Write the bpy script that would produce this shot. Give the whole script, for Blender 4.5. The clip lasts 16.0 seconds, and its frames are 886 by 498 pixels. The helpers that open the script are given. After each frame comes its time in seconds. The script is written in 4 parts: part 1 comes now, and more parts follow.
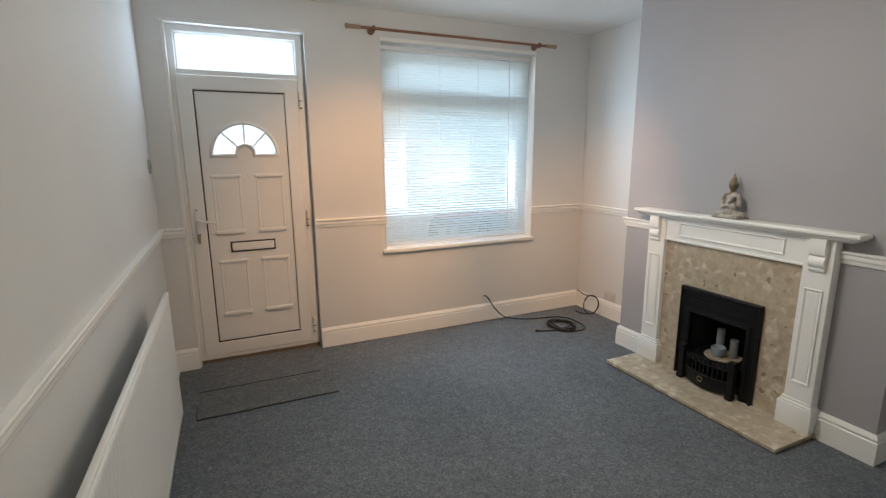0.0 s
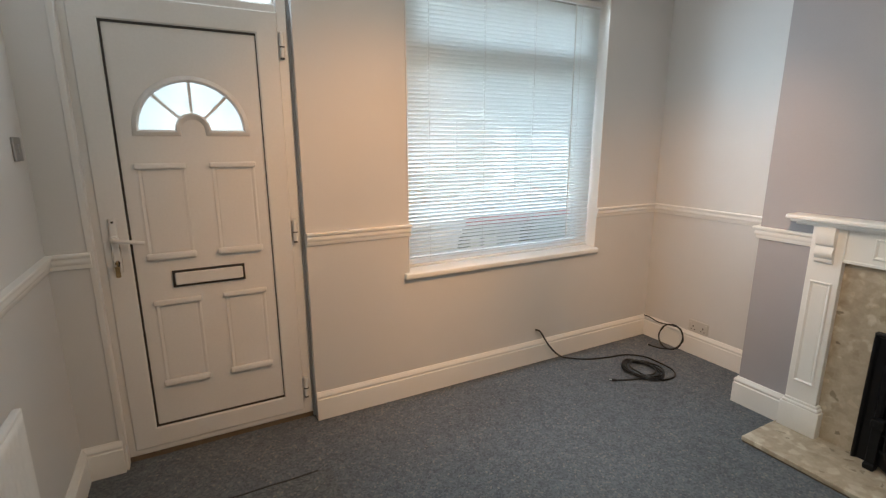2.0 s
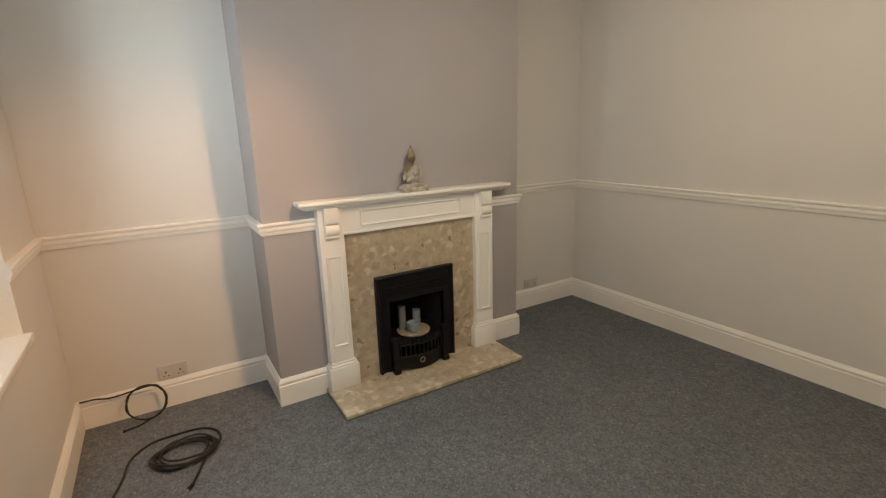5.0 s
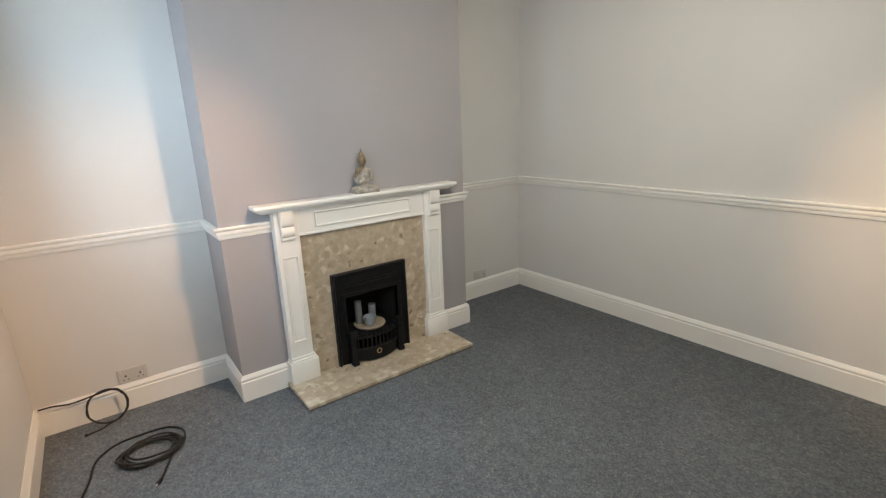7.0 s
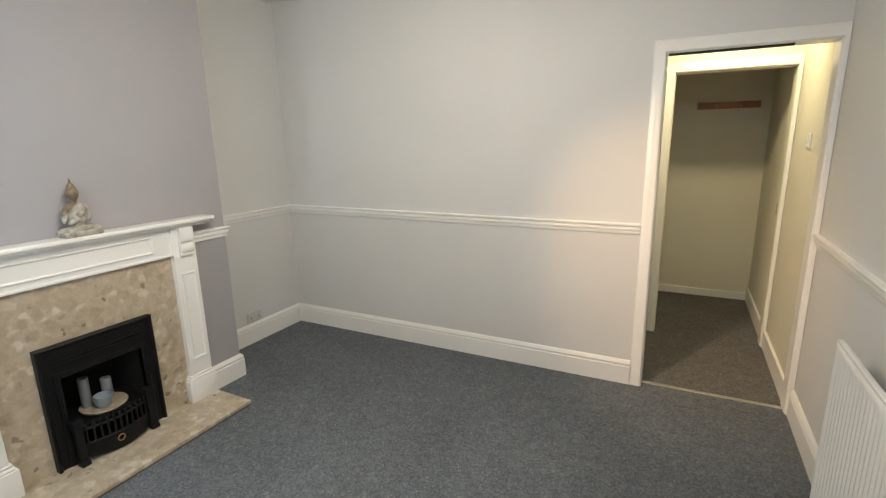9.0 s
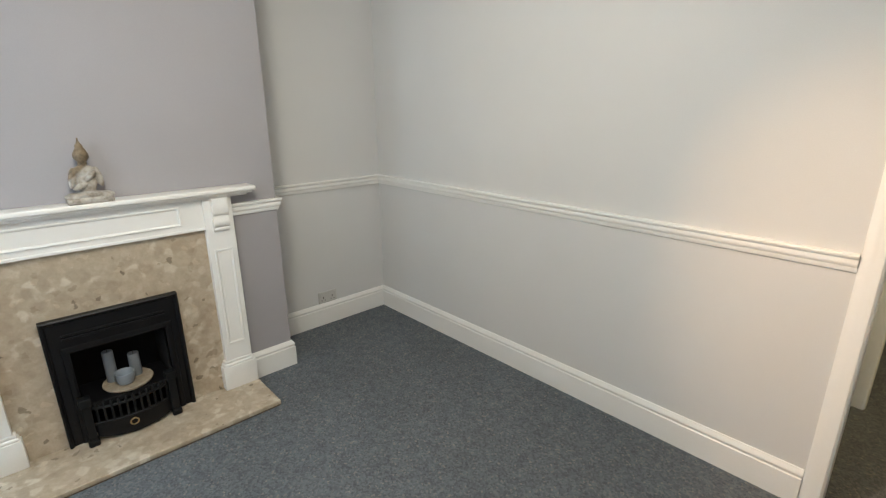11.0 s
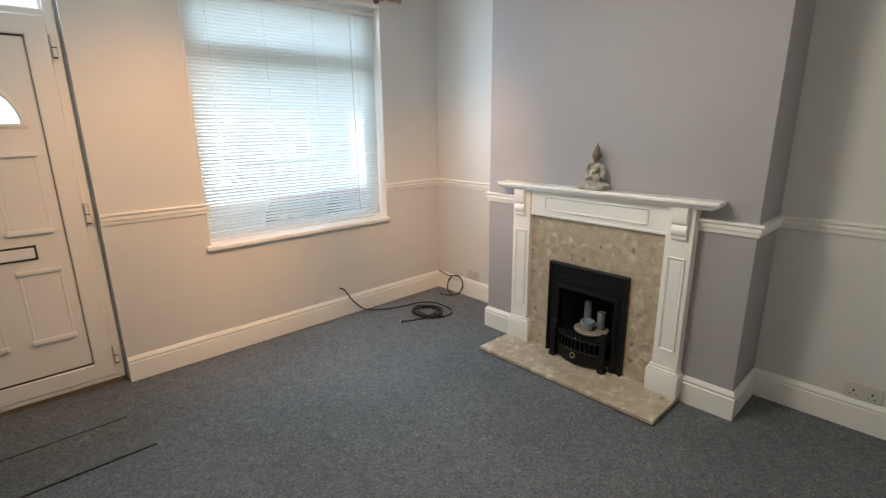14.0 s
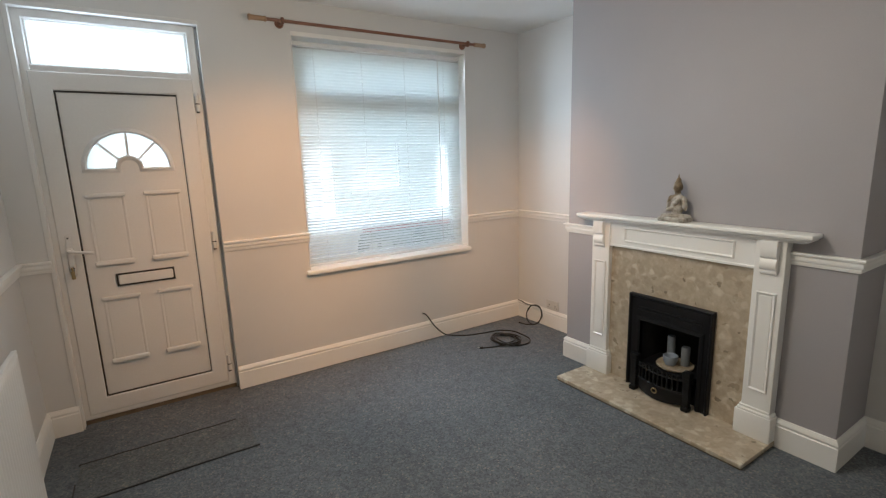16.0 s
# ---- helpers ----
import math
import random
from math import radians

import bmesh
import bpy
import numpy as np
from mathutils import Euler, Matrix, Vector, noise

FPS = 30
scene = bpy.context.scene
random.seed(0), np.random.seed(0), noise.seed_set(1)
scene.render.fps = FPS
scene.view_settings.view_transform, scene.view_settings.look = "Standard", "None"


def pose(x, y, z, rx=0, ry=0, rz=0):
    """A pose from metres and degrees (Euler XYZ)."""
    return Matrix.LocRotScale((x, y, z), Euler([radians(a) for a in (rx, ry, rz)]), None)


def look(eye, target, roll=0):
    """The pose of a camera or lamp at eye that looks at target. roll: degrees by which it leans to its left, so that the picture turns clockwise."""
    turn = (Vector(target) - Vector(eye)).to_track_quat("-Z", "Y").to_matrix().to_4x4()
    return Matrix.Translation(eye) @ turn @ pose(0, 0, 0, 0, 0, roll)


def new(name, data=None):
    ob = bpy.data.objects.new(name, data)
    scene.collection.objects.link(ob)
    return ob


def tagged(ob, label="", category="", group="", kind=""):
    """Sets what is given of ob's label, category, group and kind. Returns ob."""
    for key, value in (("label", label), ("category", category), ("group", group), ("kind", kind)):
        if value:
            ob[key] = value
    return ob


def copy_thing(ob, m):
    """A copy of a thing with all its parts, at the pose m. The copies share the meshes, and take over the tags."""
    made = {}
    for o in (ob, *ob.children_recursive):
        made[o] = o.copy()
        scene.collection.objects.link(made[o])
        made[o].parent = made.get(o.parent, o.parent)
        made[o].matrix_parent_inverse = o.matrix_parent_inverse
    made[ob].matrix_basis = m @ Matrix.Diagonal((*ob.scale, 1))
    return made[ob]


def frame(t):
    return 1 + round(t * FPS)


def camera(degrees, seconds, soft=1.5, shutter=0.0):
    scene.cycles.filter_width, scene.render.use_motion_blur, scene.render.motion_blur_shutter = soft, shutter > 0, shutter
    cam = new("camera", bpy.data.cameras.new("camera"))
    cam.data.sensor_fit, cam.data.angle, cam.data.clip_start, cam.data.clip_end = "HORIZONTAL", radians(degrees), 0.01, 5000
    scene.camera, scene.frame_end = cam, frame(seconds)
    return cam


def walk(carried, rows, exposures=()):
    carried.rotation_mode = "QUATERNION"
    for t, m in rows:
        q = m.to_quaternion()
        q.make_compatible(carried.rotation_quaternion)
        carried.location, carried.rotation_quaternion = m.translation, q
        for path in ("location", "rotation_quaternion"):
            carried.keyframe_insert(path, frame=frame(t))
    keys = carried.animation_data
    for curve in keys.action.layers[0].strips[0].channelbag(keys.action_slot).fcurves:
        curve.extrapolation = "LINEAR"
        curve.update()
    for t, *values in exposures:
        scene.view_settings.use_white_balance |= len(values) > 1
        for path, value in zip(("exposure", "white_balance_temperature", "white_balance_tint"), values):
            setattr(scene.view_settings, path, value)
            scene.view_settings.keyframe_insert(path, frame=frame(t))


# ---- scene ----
cam = camera(86.1, 16.0, 1.3, 0.1)
PATH = [
    (0, (0.440, -0.075, 1.526), (1.248, 1.713, 1.130), -0.4),
    (0.5, (0.446, 0.111, 1.482), (1.266, 1.888, 1.072), -0.6),
    (1, (0.492, 0.43, 1.505), (1.366, 2.175, 1.068), -0.7),
    (1.5, (0.59, 0.819, 1.526), (1.388, 2.592, 1.058), -0.9),
    (2, (0.545, 1.224, 1.475), (1.459, 2.949, 1.038), -0.1),
    (2.5, (0.557, 1.69, 1.511), (1.664, 3.288, 1.037), 0.8),
    (3, (0.657, 2.14, 1.513), (2.06, 3.477, 1.016), 1.8),
    (3.5, (0.736, 2.478, 1.508), (2.52, 3.239, 1.019), 2.6),
    (4, (0.865, 2.722, 1.464), (2.798, 2.943, 1.001), 0.3),
    (4.2, (0.855, 2.819, 1.430), (2.817, 2.781, 1.035), 0.0),
    (4.5, (0.872, 2.954, 1.474), (2.758, 2.426, 1.07), -0.7),
    (5, (0.707, 3.085, 1.468), (2.371, 2.086, 0.986), -1.8),
    (7.5, (0.533, 3.159, 1.55), (2.032, 1.941, 1.029), -2.0),
    (8, (0.569, 3.123, 1.552), (1.927, 1.739, 1.06), -1.2),
    (8.4, (0.585, 3.067, 1.548), (1.714, 1.484, 1.081), -0.9),
    (8.5, (0.626, 3.064, 1.548), (1.667, 1.42, 1.084), -0.8),
    (8.7, (0.65, 3.039, 1.545), (1.519, 1.295, 1.096), -0.9),
    (10.8, (0.663, 2.244, 1.51), (1.987, 0.841, 0.979), -1.1),
    (11, (0.694, 2.055, 1.517), (2.096, 0.751, 0.939), -0.3),
    (11.5, (0.733, 1.663, 1.531), (2.363, 0.664, 0.946), -0.6),
    (12, (0.696, 1.307, 1.485), (2.523, 0.785, 0.861), -1.5),
    (12.5, (0.758, 0.928, 1.418), (2.632, 0.651, 0.776), 0.8),
    (13, (0.855, 0.632, 1.403), (2.745, 0.937, 0.826), 3.5),
    (13.5, (0.819, 0.493, 1.469), (2.443, 1.543, 0.96), 0.8),
    (14, (0.662, 0.375, 1.502), (1.977, 1.795, 0.997), -0.6),
    (14.5, (0.628, 0.306, 1.494), (1.735, 1.908, 1.042), -1.2),
    (15, (0.592, 0.284, 1.542), (1.64, 1.943, 1.154), -2.0),
    (15.5, (0.582, 0.273, 1.55), (1.623, 1.938, 1.171), -2.4),
    (16, (0.591, 0.241, 1.528), (1.649, 1.896, 1.153), -1.8),
]
EXPOSURES = [
    (0, 2.25, 5450, 3),
    (1.0, 2.25, 5600, 3),
    (2, 2.05, 5750, 4),
    (2.5, 2.02, 5700, 4),
    (3.0, 1.95, 5450, 4),
    (3.5, 1.85, 5400, 4),
    (4, 1.7, 6200, 6),
    (4.5, 1.72, 7500, 7),
    (5, 2.1, 6800, 6),
    (6.2, 2.4, 5900, 3),
    (7.5, 2.55, 5500, 2),
    (8.5, 2.65, 5600, 2),
    (11, 2.72, 5350, 1),
    (12.5, 2.72, 5450, 1),
    (13.5, 2.45, 5700, 2),
    (14.5, 2.3, 5600, 3),
    (16, 2.15, 5600, 4),
]
walk(cam, [(t, look(eye, target, roll)) for t, eye, target, roll in PATH], EXPOSURES)
SKY, LAMP, LOBBY, SLAT_TILT = 0.42, 17.0, 8.5, 50

# ---- world and light ----
world = bpy.data.worlds.new("world")
scene.world = world
world.use_nodes = True
wn = world.node_tree.nodes
sky = wn.new("ShaderNodeTexSky")
sky.sky_type = "NISHITA"
sky.sun_disc = False
sky.sun_elevation = radians(42)
sky.sun_rotation = radians(200)
sky.dust_density = 4.0
wn["Background"].inputs["Strength"].default_value = SKY
haze = wn.new("ShaderNodeHueSaturation")
haze.inputs["Saturation"].default_value = 0.32
world.node_tree.links.new(sky.outputs[0], haze.inputs["Color"])
world.node_tree.links.new(haze.outputs[0], wn["Background"].inputs["Color"])

sun = new("sun", bpy.data.lights.new("sun", "SUN"))
sun.data.energy, sun.data.angle, sun.data.color = 0.5, radians(25), (1.0, 0.96, 0.9)
sun.matrix_world = look((0, 0, 20), (0.6, 1.9, 18.2))

# warm ceiling spots in the middle of the room, each turned its own way, the last only wide fill, and a lamp in the
# lobby
for aim, watts, cone, tint in (
        ((1.36, 3.60, 1.05), LAMP * 1.15, 66, (1.0, 0.42, 0.12)),
        ((3.58, 3.24, 0.72), LAMP * 1.25, 51, (1.0, 0.48, 0.18)),
        ((0.42, -0.35, 0.45), LAMP * 1.35, 46, (1.0, 0.56, 0.27)),
        ((2.45, 3.60, 0.30), LAMP * 0.75, 62, (1.0, 0.50, 0.20)),
        # wide soft spot added as fill for the rear of the room
        ((2.20, 0.35, 0.20), 10.0, 165, (1.0, 0.82, 0.62))):
    spot = new("ceiling_spot_light", bpy.data.lights.new("ceiling_spot_light", "SPOT"))
    spot.data.energy, spot.data.color, spot.data.shadow_soft_size = watts, tint, (0.014 if cone < 90 else 0.2)
    spot.data.spot_size, spot.data.spot_blend = radians(cone), 1.0
    spot.matrix_world = look((1.68 + 0.05 * (aim[0] - 1.68), 1.93 + 0.05 * (aim[1] - 1.93), 2.40), aim)
# unseen point light added to lift the whole room evenly, without a fitting
room_fill = new("room_fill_light", bpy.data.lights.new("room_fill_light", "POINT"))
room_fill.data.energy, room_fill.data.color, room_fill.data.shadow_soft_size = 5.0, (1.0, 0.78, 0.56), 0.2
room_fill.location = (1.68, 1.93, 2.02)

# added lamps: unseen fill strips inside the blind at the window's sides and head, and a stand-in for the sky in the
# toplight over the door
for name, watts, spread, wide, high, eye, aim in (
        ("window_side_fill", 0.46, 80, 0.042, 1.50, (1.622, 3.628, 1.57), (2.461, 3.083, 1.57)),
        ("window_side_fill", 0.42, 84, 0.042, 1.22, (2.930, 3.626, 1.70), (3.400, 2.743, 1.70)),
        ("window_head_fill", 0.75, 70, 1.36, 0.034, (2.300, 3.622, 2.335), (2.300, 3.282, 1.395)),
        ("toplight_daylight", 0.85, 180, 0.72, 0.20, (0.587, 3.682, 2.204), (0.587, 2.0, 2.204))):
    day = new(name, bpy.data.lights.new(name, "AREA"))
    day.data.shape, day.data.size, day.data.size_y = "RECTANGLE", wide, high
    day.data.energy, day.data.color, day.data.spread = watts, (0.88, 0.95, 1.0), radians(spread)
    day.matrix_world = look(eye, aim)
lobby_lamp = new("lobby_lamp_light", bpy.data.lights.new("lobby_lamp_light", "SPOT"))
lobby_lamp.data.energy, lobby_lamp.data.color, lobby_lamp.data.shadow_soft_size = LOBBY, (1.0, 0.74, 0.40), 0.05
lobby_lamp.data.spot_size, lobby_lamp.data.spot_blend = radians(145), 1.0
lobby_lamp.matrix_world = look((0.50, -0.36, 2.38), (0.24, -0.98, 1.80))


# ---- materials ----
def node_mat(name):
    m = bpy.data.materials.new(name)
    m.use_nodes = True
    nt = m.node_tree
    return m, nt, nt.nodes["Principled BSDF"]


def coords(nt, scale=1.0):
    mp = nt.nodes.new("ShaderNodeMapping")
    geo = nt.nodes.new("ShaderNodeNewGeometry")
    nt.links.new(geo.outputs["Position"], mp.inputs["Vector"])
    mp.inputs["Scale"].default_value = (scale, scale, scale) if not isinstance(scale, tuple) else scale
    return mp.outputs[0]


def tex_noise(nt, vec, scale, detail=4.0, rough=0.55, distort=0.0):
    n = nt.nodes.new("ShaderNodeTexNoise")
    n.inputs["Scale"].default_value = scale
    n.inputs["Detail"].default_value = detail
    n.inputs["Roughness"].default_value = rough
    n.inputs["Distortion"].default_value = distort
    nt.links.new(vec, n.inputs["Vector"])
    return n


def ramp(nt, fac, stops):
    r = nt.nodes.new("ShaderNodeValToRGB")
    el = r.color_ramp.elements
    while len(el) < len(stops):
        el.new(0.5)
    for e, (p, c) in zip(el, stops):
        e.position, e.color = p, (*c, 1.0)
    nt.links.new(fac, r.inputs["Fac"])
    return r.outputs["Color"]


def mix(nt, kind, fac, a, b):
    n = nt.nodes.new("ShaderNodeMix")
    n.data_type, n.blend_type = "RGBA", kind
    for socket, value in ((n.inputs[0], fac), (n.inputs[6], a), (n.inputs[7], b)):
        if isinstance(value, (int, float)):
            socket.default_value = value
        elif isinstance(value, tuple):
            socket.default_value = (*value, 1.0)
        else:
            nt.links.new(value, socket)
    return n.outputs[2]


def bump(nt, bsdf, height, strength, distance=0.002):
    b = nt.nodes.new("ShaderNodeBump")
    b.inputs["Strength"].default_value, b.inputs["Distance"].default_value = strength, distance
    nt.links.new(height, b.inputs["Height"])
    nt.links.new(b.outputs[0], bsdf.inputs["Normal"])


def shade(c, k):
    return tuple(min(1.0, v * k) for v in c)


def plain(name, c, rough, vary=0.06, big=2.5, fine=60.0, relief=0.1, metal=0.0, spec=0.5, coat=0.0):
    """A painted, plastic or metal surface with soft stains and fine grain."""
    m, nt, bs = node_mat(name)
    v = coords(nt)
    broad = tex_noise(nt, v, big, 3.0)
    grain = tex_noise(nt, v, fine, 3.0)
    col = ramp(nt, broad.outputs[0], [(0.3, shade(c, 1 - vary)), (0.7, shade(c, 1 + vary))])
    g = ramp(nt, grain.outputs[0], [(0.3, (0.93, 0.93, 0.93)), (0.7, (1, 1, 1))])
    nt.links.new(mix(nt, "MULTIPLY", 0.5, col, g), bs.inputs["Base Color"])
    rr = nt.nodes.new("ShaderNodeMapRange")
    rr.inputs["To Min"].default_value, rr.inputs["To Max"].default_value = rough * 0.85, min(1, rough * 1.15)
    nt.links.new(broad.outputs[0], rr.inputs["Value"])
    nt.links.new(rr.outputs[0], bs.inputs["Roughness"])
    bs.inputs["Metallic"].default_value = metal
    bs.inputs["Specular IOR Level"].default_value = spec
    bs.inputs["Coat Weight"].default_value = coat
    bump(nt, bs, grain.outputs[0], relief, 0.001)
    return m


WALL = plain("wall_emulsion", (0.66, 0.655, 0.645), 0.75, 0.025, 1.3, 240.0, 0.25, spec=0.3)
CEIL = plain("ceiling_emulsion", (0.82, 0.82, 0.81), 0.8, 0.02, 1.2, 200.0, 0.25, spec=0.3)
BREAST = plain("chimney_breast_emulsion", (0.375, 0.362, 0.375), 0.7, 0.03, 1.4, 240.0, 0.25, spec=0.3)
GLOSS = plain("white_gloss_paint", (0.84, 0.83, 0.80), 0.30, 0.02, 3.0, 300.0, 0.02)
UPVC = plain("white_upvc", (0.72, 0.715, 0.70), 0.32, 0.015, 2.0, 90.0, 0.02)
CREAM = plain("cream_lobby_emulsion", (0.72, 0.69, 0.58), 0.75, 0.03, 1.5, 220.0, 0.25, spec=0.3)
RAD = plain("radiator_enamel", (0.83, 0.83, 0.82), 0.3, 0.015, 3.0, 80.0, 0.03)
GASKET = plain("dark_rubber_gasket", (0.035, 0.032, 0.03), 0.6, 0.1)
GRATE = plain("greyed_cast_iron", (0.008, 0.0083, 0.009), 0.5, 0.2, 14.0, 160.0, 0.25, spec=0.22)
IRON = plain("black_cast_iron", (0.007, 0.007, 0.008), 0.42, 0.15, 8.0, 180.0, 0.2, spec=0.24)
SOOT = plain("sooted_firebrick", (0.012, 0.011, 0.011), 0.9, 0.2, 10.0, 120.0, 0.4)
CHROME = plain("chrome", (0.75, 0.75, 0.74), 0.18, 0.03, 8.0, 80.0, 0.02, metal=1.0)
BRASS = plain("aged_brass", (0.45, 0.34, 0.18), 0.35, 0.1, 20.0, 150.0, 0.05, metal=1.0)
WAX = plain("grey_candle_wax", (0.21, 0.225, 0.245), 0.55, 0.06, 20.0, 120.0, 0.08)
BOWL = plain("blue_grey_ceramic", (0.27, 0.305, 0.35), 0.3, 0.06, 20.0, 120.0, 0.05)
CABLE = plain("black_cable_sheath", (0.010, 0.0092, 0.0088), 0.5, 0.15, 14.0, 200.0, 0.05)
STEEL = plain("brushed_steel", (0.40, 0.40, 0.41), 0.36, 0.08, 12.0, 160.0, 0.05, metal=1.0)
SOCKET = plain("white_plastic", (0.74, 0.73, 0.70), 0.35, 0.02, 6.0, 90.0, 0.02)
DULL = plain("dulled_off_white_plastic", (0.57, 0.555, 0.525), 0.4, 0.03, 6.0, 90.0, 0.02)
SEALANT = plain("grey_sealant", (0.42, 0.42, 0.42), 0.6, 0.1, 6.0, 120.0, 0.2)
# dark brown of the hearth's drawn shadow line and of the door threshold
DARK_BASE = plain("dark_brown_base", (0.16, 0.12, 0.08), 0.9, 0.15, 12.0, 120.0, 0.5)
# bin lids: the sky's glare is put into this pale grey
LID = plain("glare_pale_plastic", (0.58, 0.575, 0.56), 0.3, 0.08, 4.0, 120.0, 0.1)
EDGE = plain("dark_rubber_edging", (0.025, 0.025, 0.027), 0.7, 0.2, 12.0, 160.0, 0.2)
# dark bins, with the glare seen through the blind mixed into their colour
BIN_HAZED = plain("haze_lightened_plastic", (0.36, 0.41, 0.37), 0.55, 0.1, 4.0, 120.0, 0.1)
BIN_PALE = plain("pale_cream_plastic", (0.78, 0.77, 0.70), 0.5, 0.06, 4.0, 120.0, 0.1)
BIN_RED = plain("faded_red_plastic", (0.42, 0.09, 0.08), 0.5, 0.1, 4.0, 120.0, 0.1)
PAINT_MARK = plain("white_painted_mark", (0.72, 0.76, 0.68), 0.6, 0.1, 14.0, 120.0, 0.1)
PAVING = plain("concrete_paving", (0.26, 0.257, 0.25), 0.85, 0.12, 1.5, 60.0, 0.4)
ASPHALT = plain("asphalt", (0.07, 0.07, 0.072), 0.9, 0.15, 1.2, 120.0, 0.5)
SLATE = plain("slate_roof", (0.10, 0.10, 0.115), 0.7, 0.15, 2.0, 30.0, 0.4)
CURTAIN = plain("pale_net_curtain", (0.36, 0.37, 0.37), 0.8, 0.08, 3.0, 80.0, 0.1)


def stone_mat():
    """Beige reconstituted marble with cream chips and brown flecks."""
    m, nt, bs = node_mat("beige_conglomerate_marble")
    v = coords(nt)
    warp = tex_noise(nt, v, 14.0, 4.0)
    off = nt.nodes.new("ShaderNodeVectorMath")
    off.operation = "MULTIPLY_ADD"
    off.inputs[1].default_value = (0.06, 0.06, 0.06)
    nt.links.new(warp.outputs["Color"], off.inputs[0])
    nt.links.new(v, off.inputs[2])
    chips = nt.nodes.new("ShaderNodeTexVoronoi")
    chips.feature = "SMOOTH_F1"
    chips.inputs["Smoothness"].default_value = 0.6
    chips.inputs["Scale"].default_value = 23.0
    nt.links.new(off.outputs[0], chips.inputs["Vector"])
    sep = nt.nodes.new("ShaderNodeSeparateColor")
    nt.links.new(chips.outputs["Color"], sep.inputs[0])
    c1 = ramp(nt, sep.outputs[0], [(0.0, (0.42, 0.345, 0.25)), (0.4, (0.48, 0.405, 0.30)), (0.68, (0.51, 0.44, 0.335)), (0.84, (0.57, 0.505, 0.395)), (1.0, (0.67, 0.62, 0.515))])
    cloud = tex_noise(nt, v, 40.0, 6.0, 0.65)
    c2 = ramp(nt, cloud.outputs[0], [(0.3, (0.78, 0.76, 0.72)), (0.65, (1, 1, 1))])
    small = nt.nodes.new("ShaderNodeTexVoronoi")
    small.inputs["Scale"].default_value = 46.0
    nt.links.new(off.outputs[0], small.inputs["Vector"])
    sep2 = nt.nodes.new("ShaderNodeSeparateColor")
    nt.links.new(small.outputs["Color"], sep2.inputs[0])
    fl = ramp(nt, sep2.outputs[1], [(0.0, (0.12, 0.10, 0.065)), (0.011, (0.24, 0.20, 0.145)), (0.025, (0.80, 0.77, 0.72)), (0.10, (1, 1, 1)), (0.93, (1, 1, 1)), (0.97, (1.2, 1.2, 1.2)), (1.0, (1.25, 1.25, 1.25))])
    col = mix(nt, "MULTIPLY", 0.75, c1, c2)
    nt.links.new(mix(nt, "MULTIPLY", 0.6, col, fl), bs.inputs["Base Color"])
    bs.inputs["Roughness"].default_value = 0.32
    bump(nt, bs, cloud.outputs[0], 0.08, 0.001)
    return m


def carpet_mat(name, k=1.0, warm=(1.0, 1.0, 1.0)):
    """Blue-grey cut-pile carpet with pale flecks."""
    m, nt, bs = node_mat(name)
    v = coords(nt)
    tuft = nt.nodes.new("ShaderNodeTexVoronoi")
    tuft.inputs["Scale"].default_value = 120.0
    nt.links.new(v, tuft.inputs["Vector"])
    sep = nt.nodes.new("ShaderNodeSeparateColor")
    nt.links.new(tuft.outputs["Color"], sep.inputs[0])
    tone_of = [(0.0, (0.096, 0.107, 0.119)), (0.5, (0.132, 0.145, 0.159)), (0.80, (0.155, 0.169, 0.184)), (0.93, (0.172, 0.178, 0.184)), (0.975, (0.196, 0.192, 0.184)), (1.0, (0.235, 0.228, 0.212))]
    fleck = ramp(nt, sep.outputs[0], [(p, shade(c, k)) for p, c in tone_of])
    wide = tex_noise(nt, v, 1.6, 4.0)
    mid = tex_noise(nt, v, 17.0, 5.0, 0.65)
    w = ramp(nt, wide.outputs[0], [(0.3, (0.90, 0.90, 0.90)), (0.7, (1.10, 1.10, 1.10))])
    md = ramp(nt, mid.outputs[0], [(0.32, (0.86, 0.865, 0.88)), (0.68, (1.12, 1.115, 1.10))])
    tone = mix(nt, "MULTIPLY", 1.0, mix(nt, "MULTIPLY", 1.0, fleck, w), md)
    nt.links.new(mix(nt, "MULTIPLY", 1.0, tone, warm), bs.inputs["Base Color"])
    bs.inputs["Roughness"].default_value = 0.95
    bs.inputs["Specular IOR Level"].default_value = 0.15
    bump(nt, bs, tuft.outputs["Distance"], 0.6, 0.003)
    return m


def wood_mat(name, dark, light, axis_scale=(6.0, 60.0, 60.0), rough=0.4):
    m, nt, bs = node_mat(name)
    v = coords(nt, axis_scale)
    n = tex_noise(nt, v, 1.0, 5.0, 0.6, 0.6)
    nt.links.new(ramp(nt, n.outputs[0], [(0.3, dark), (0.7, light)]), bs.inputs["Base Color"])
    bs.inputs["Roughness"].default_value = rough
    bump(nt, bs, n.outputs[0], 0.1, 0.001)
    return m


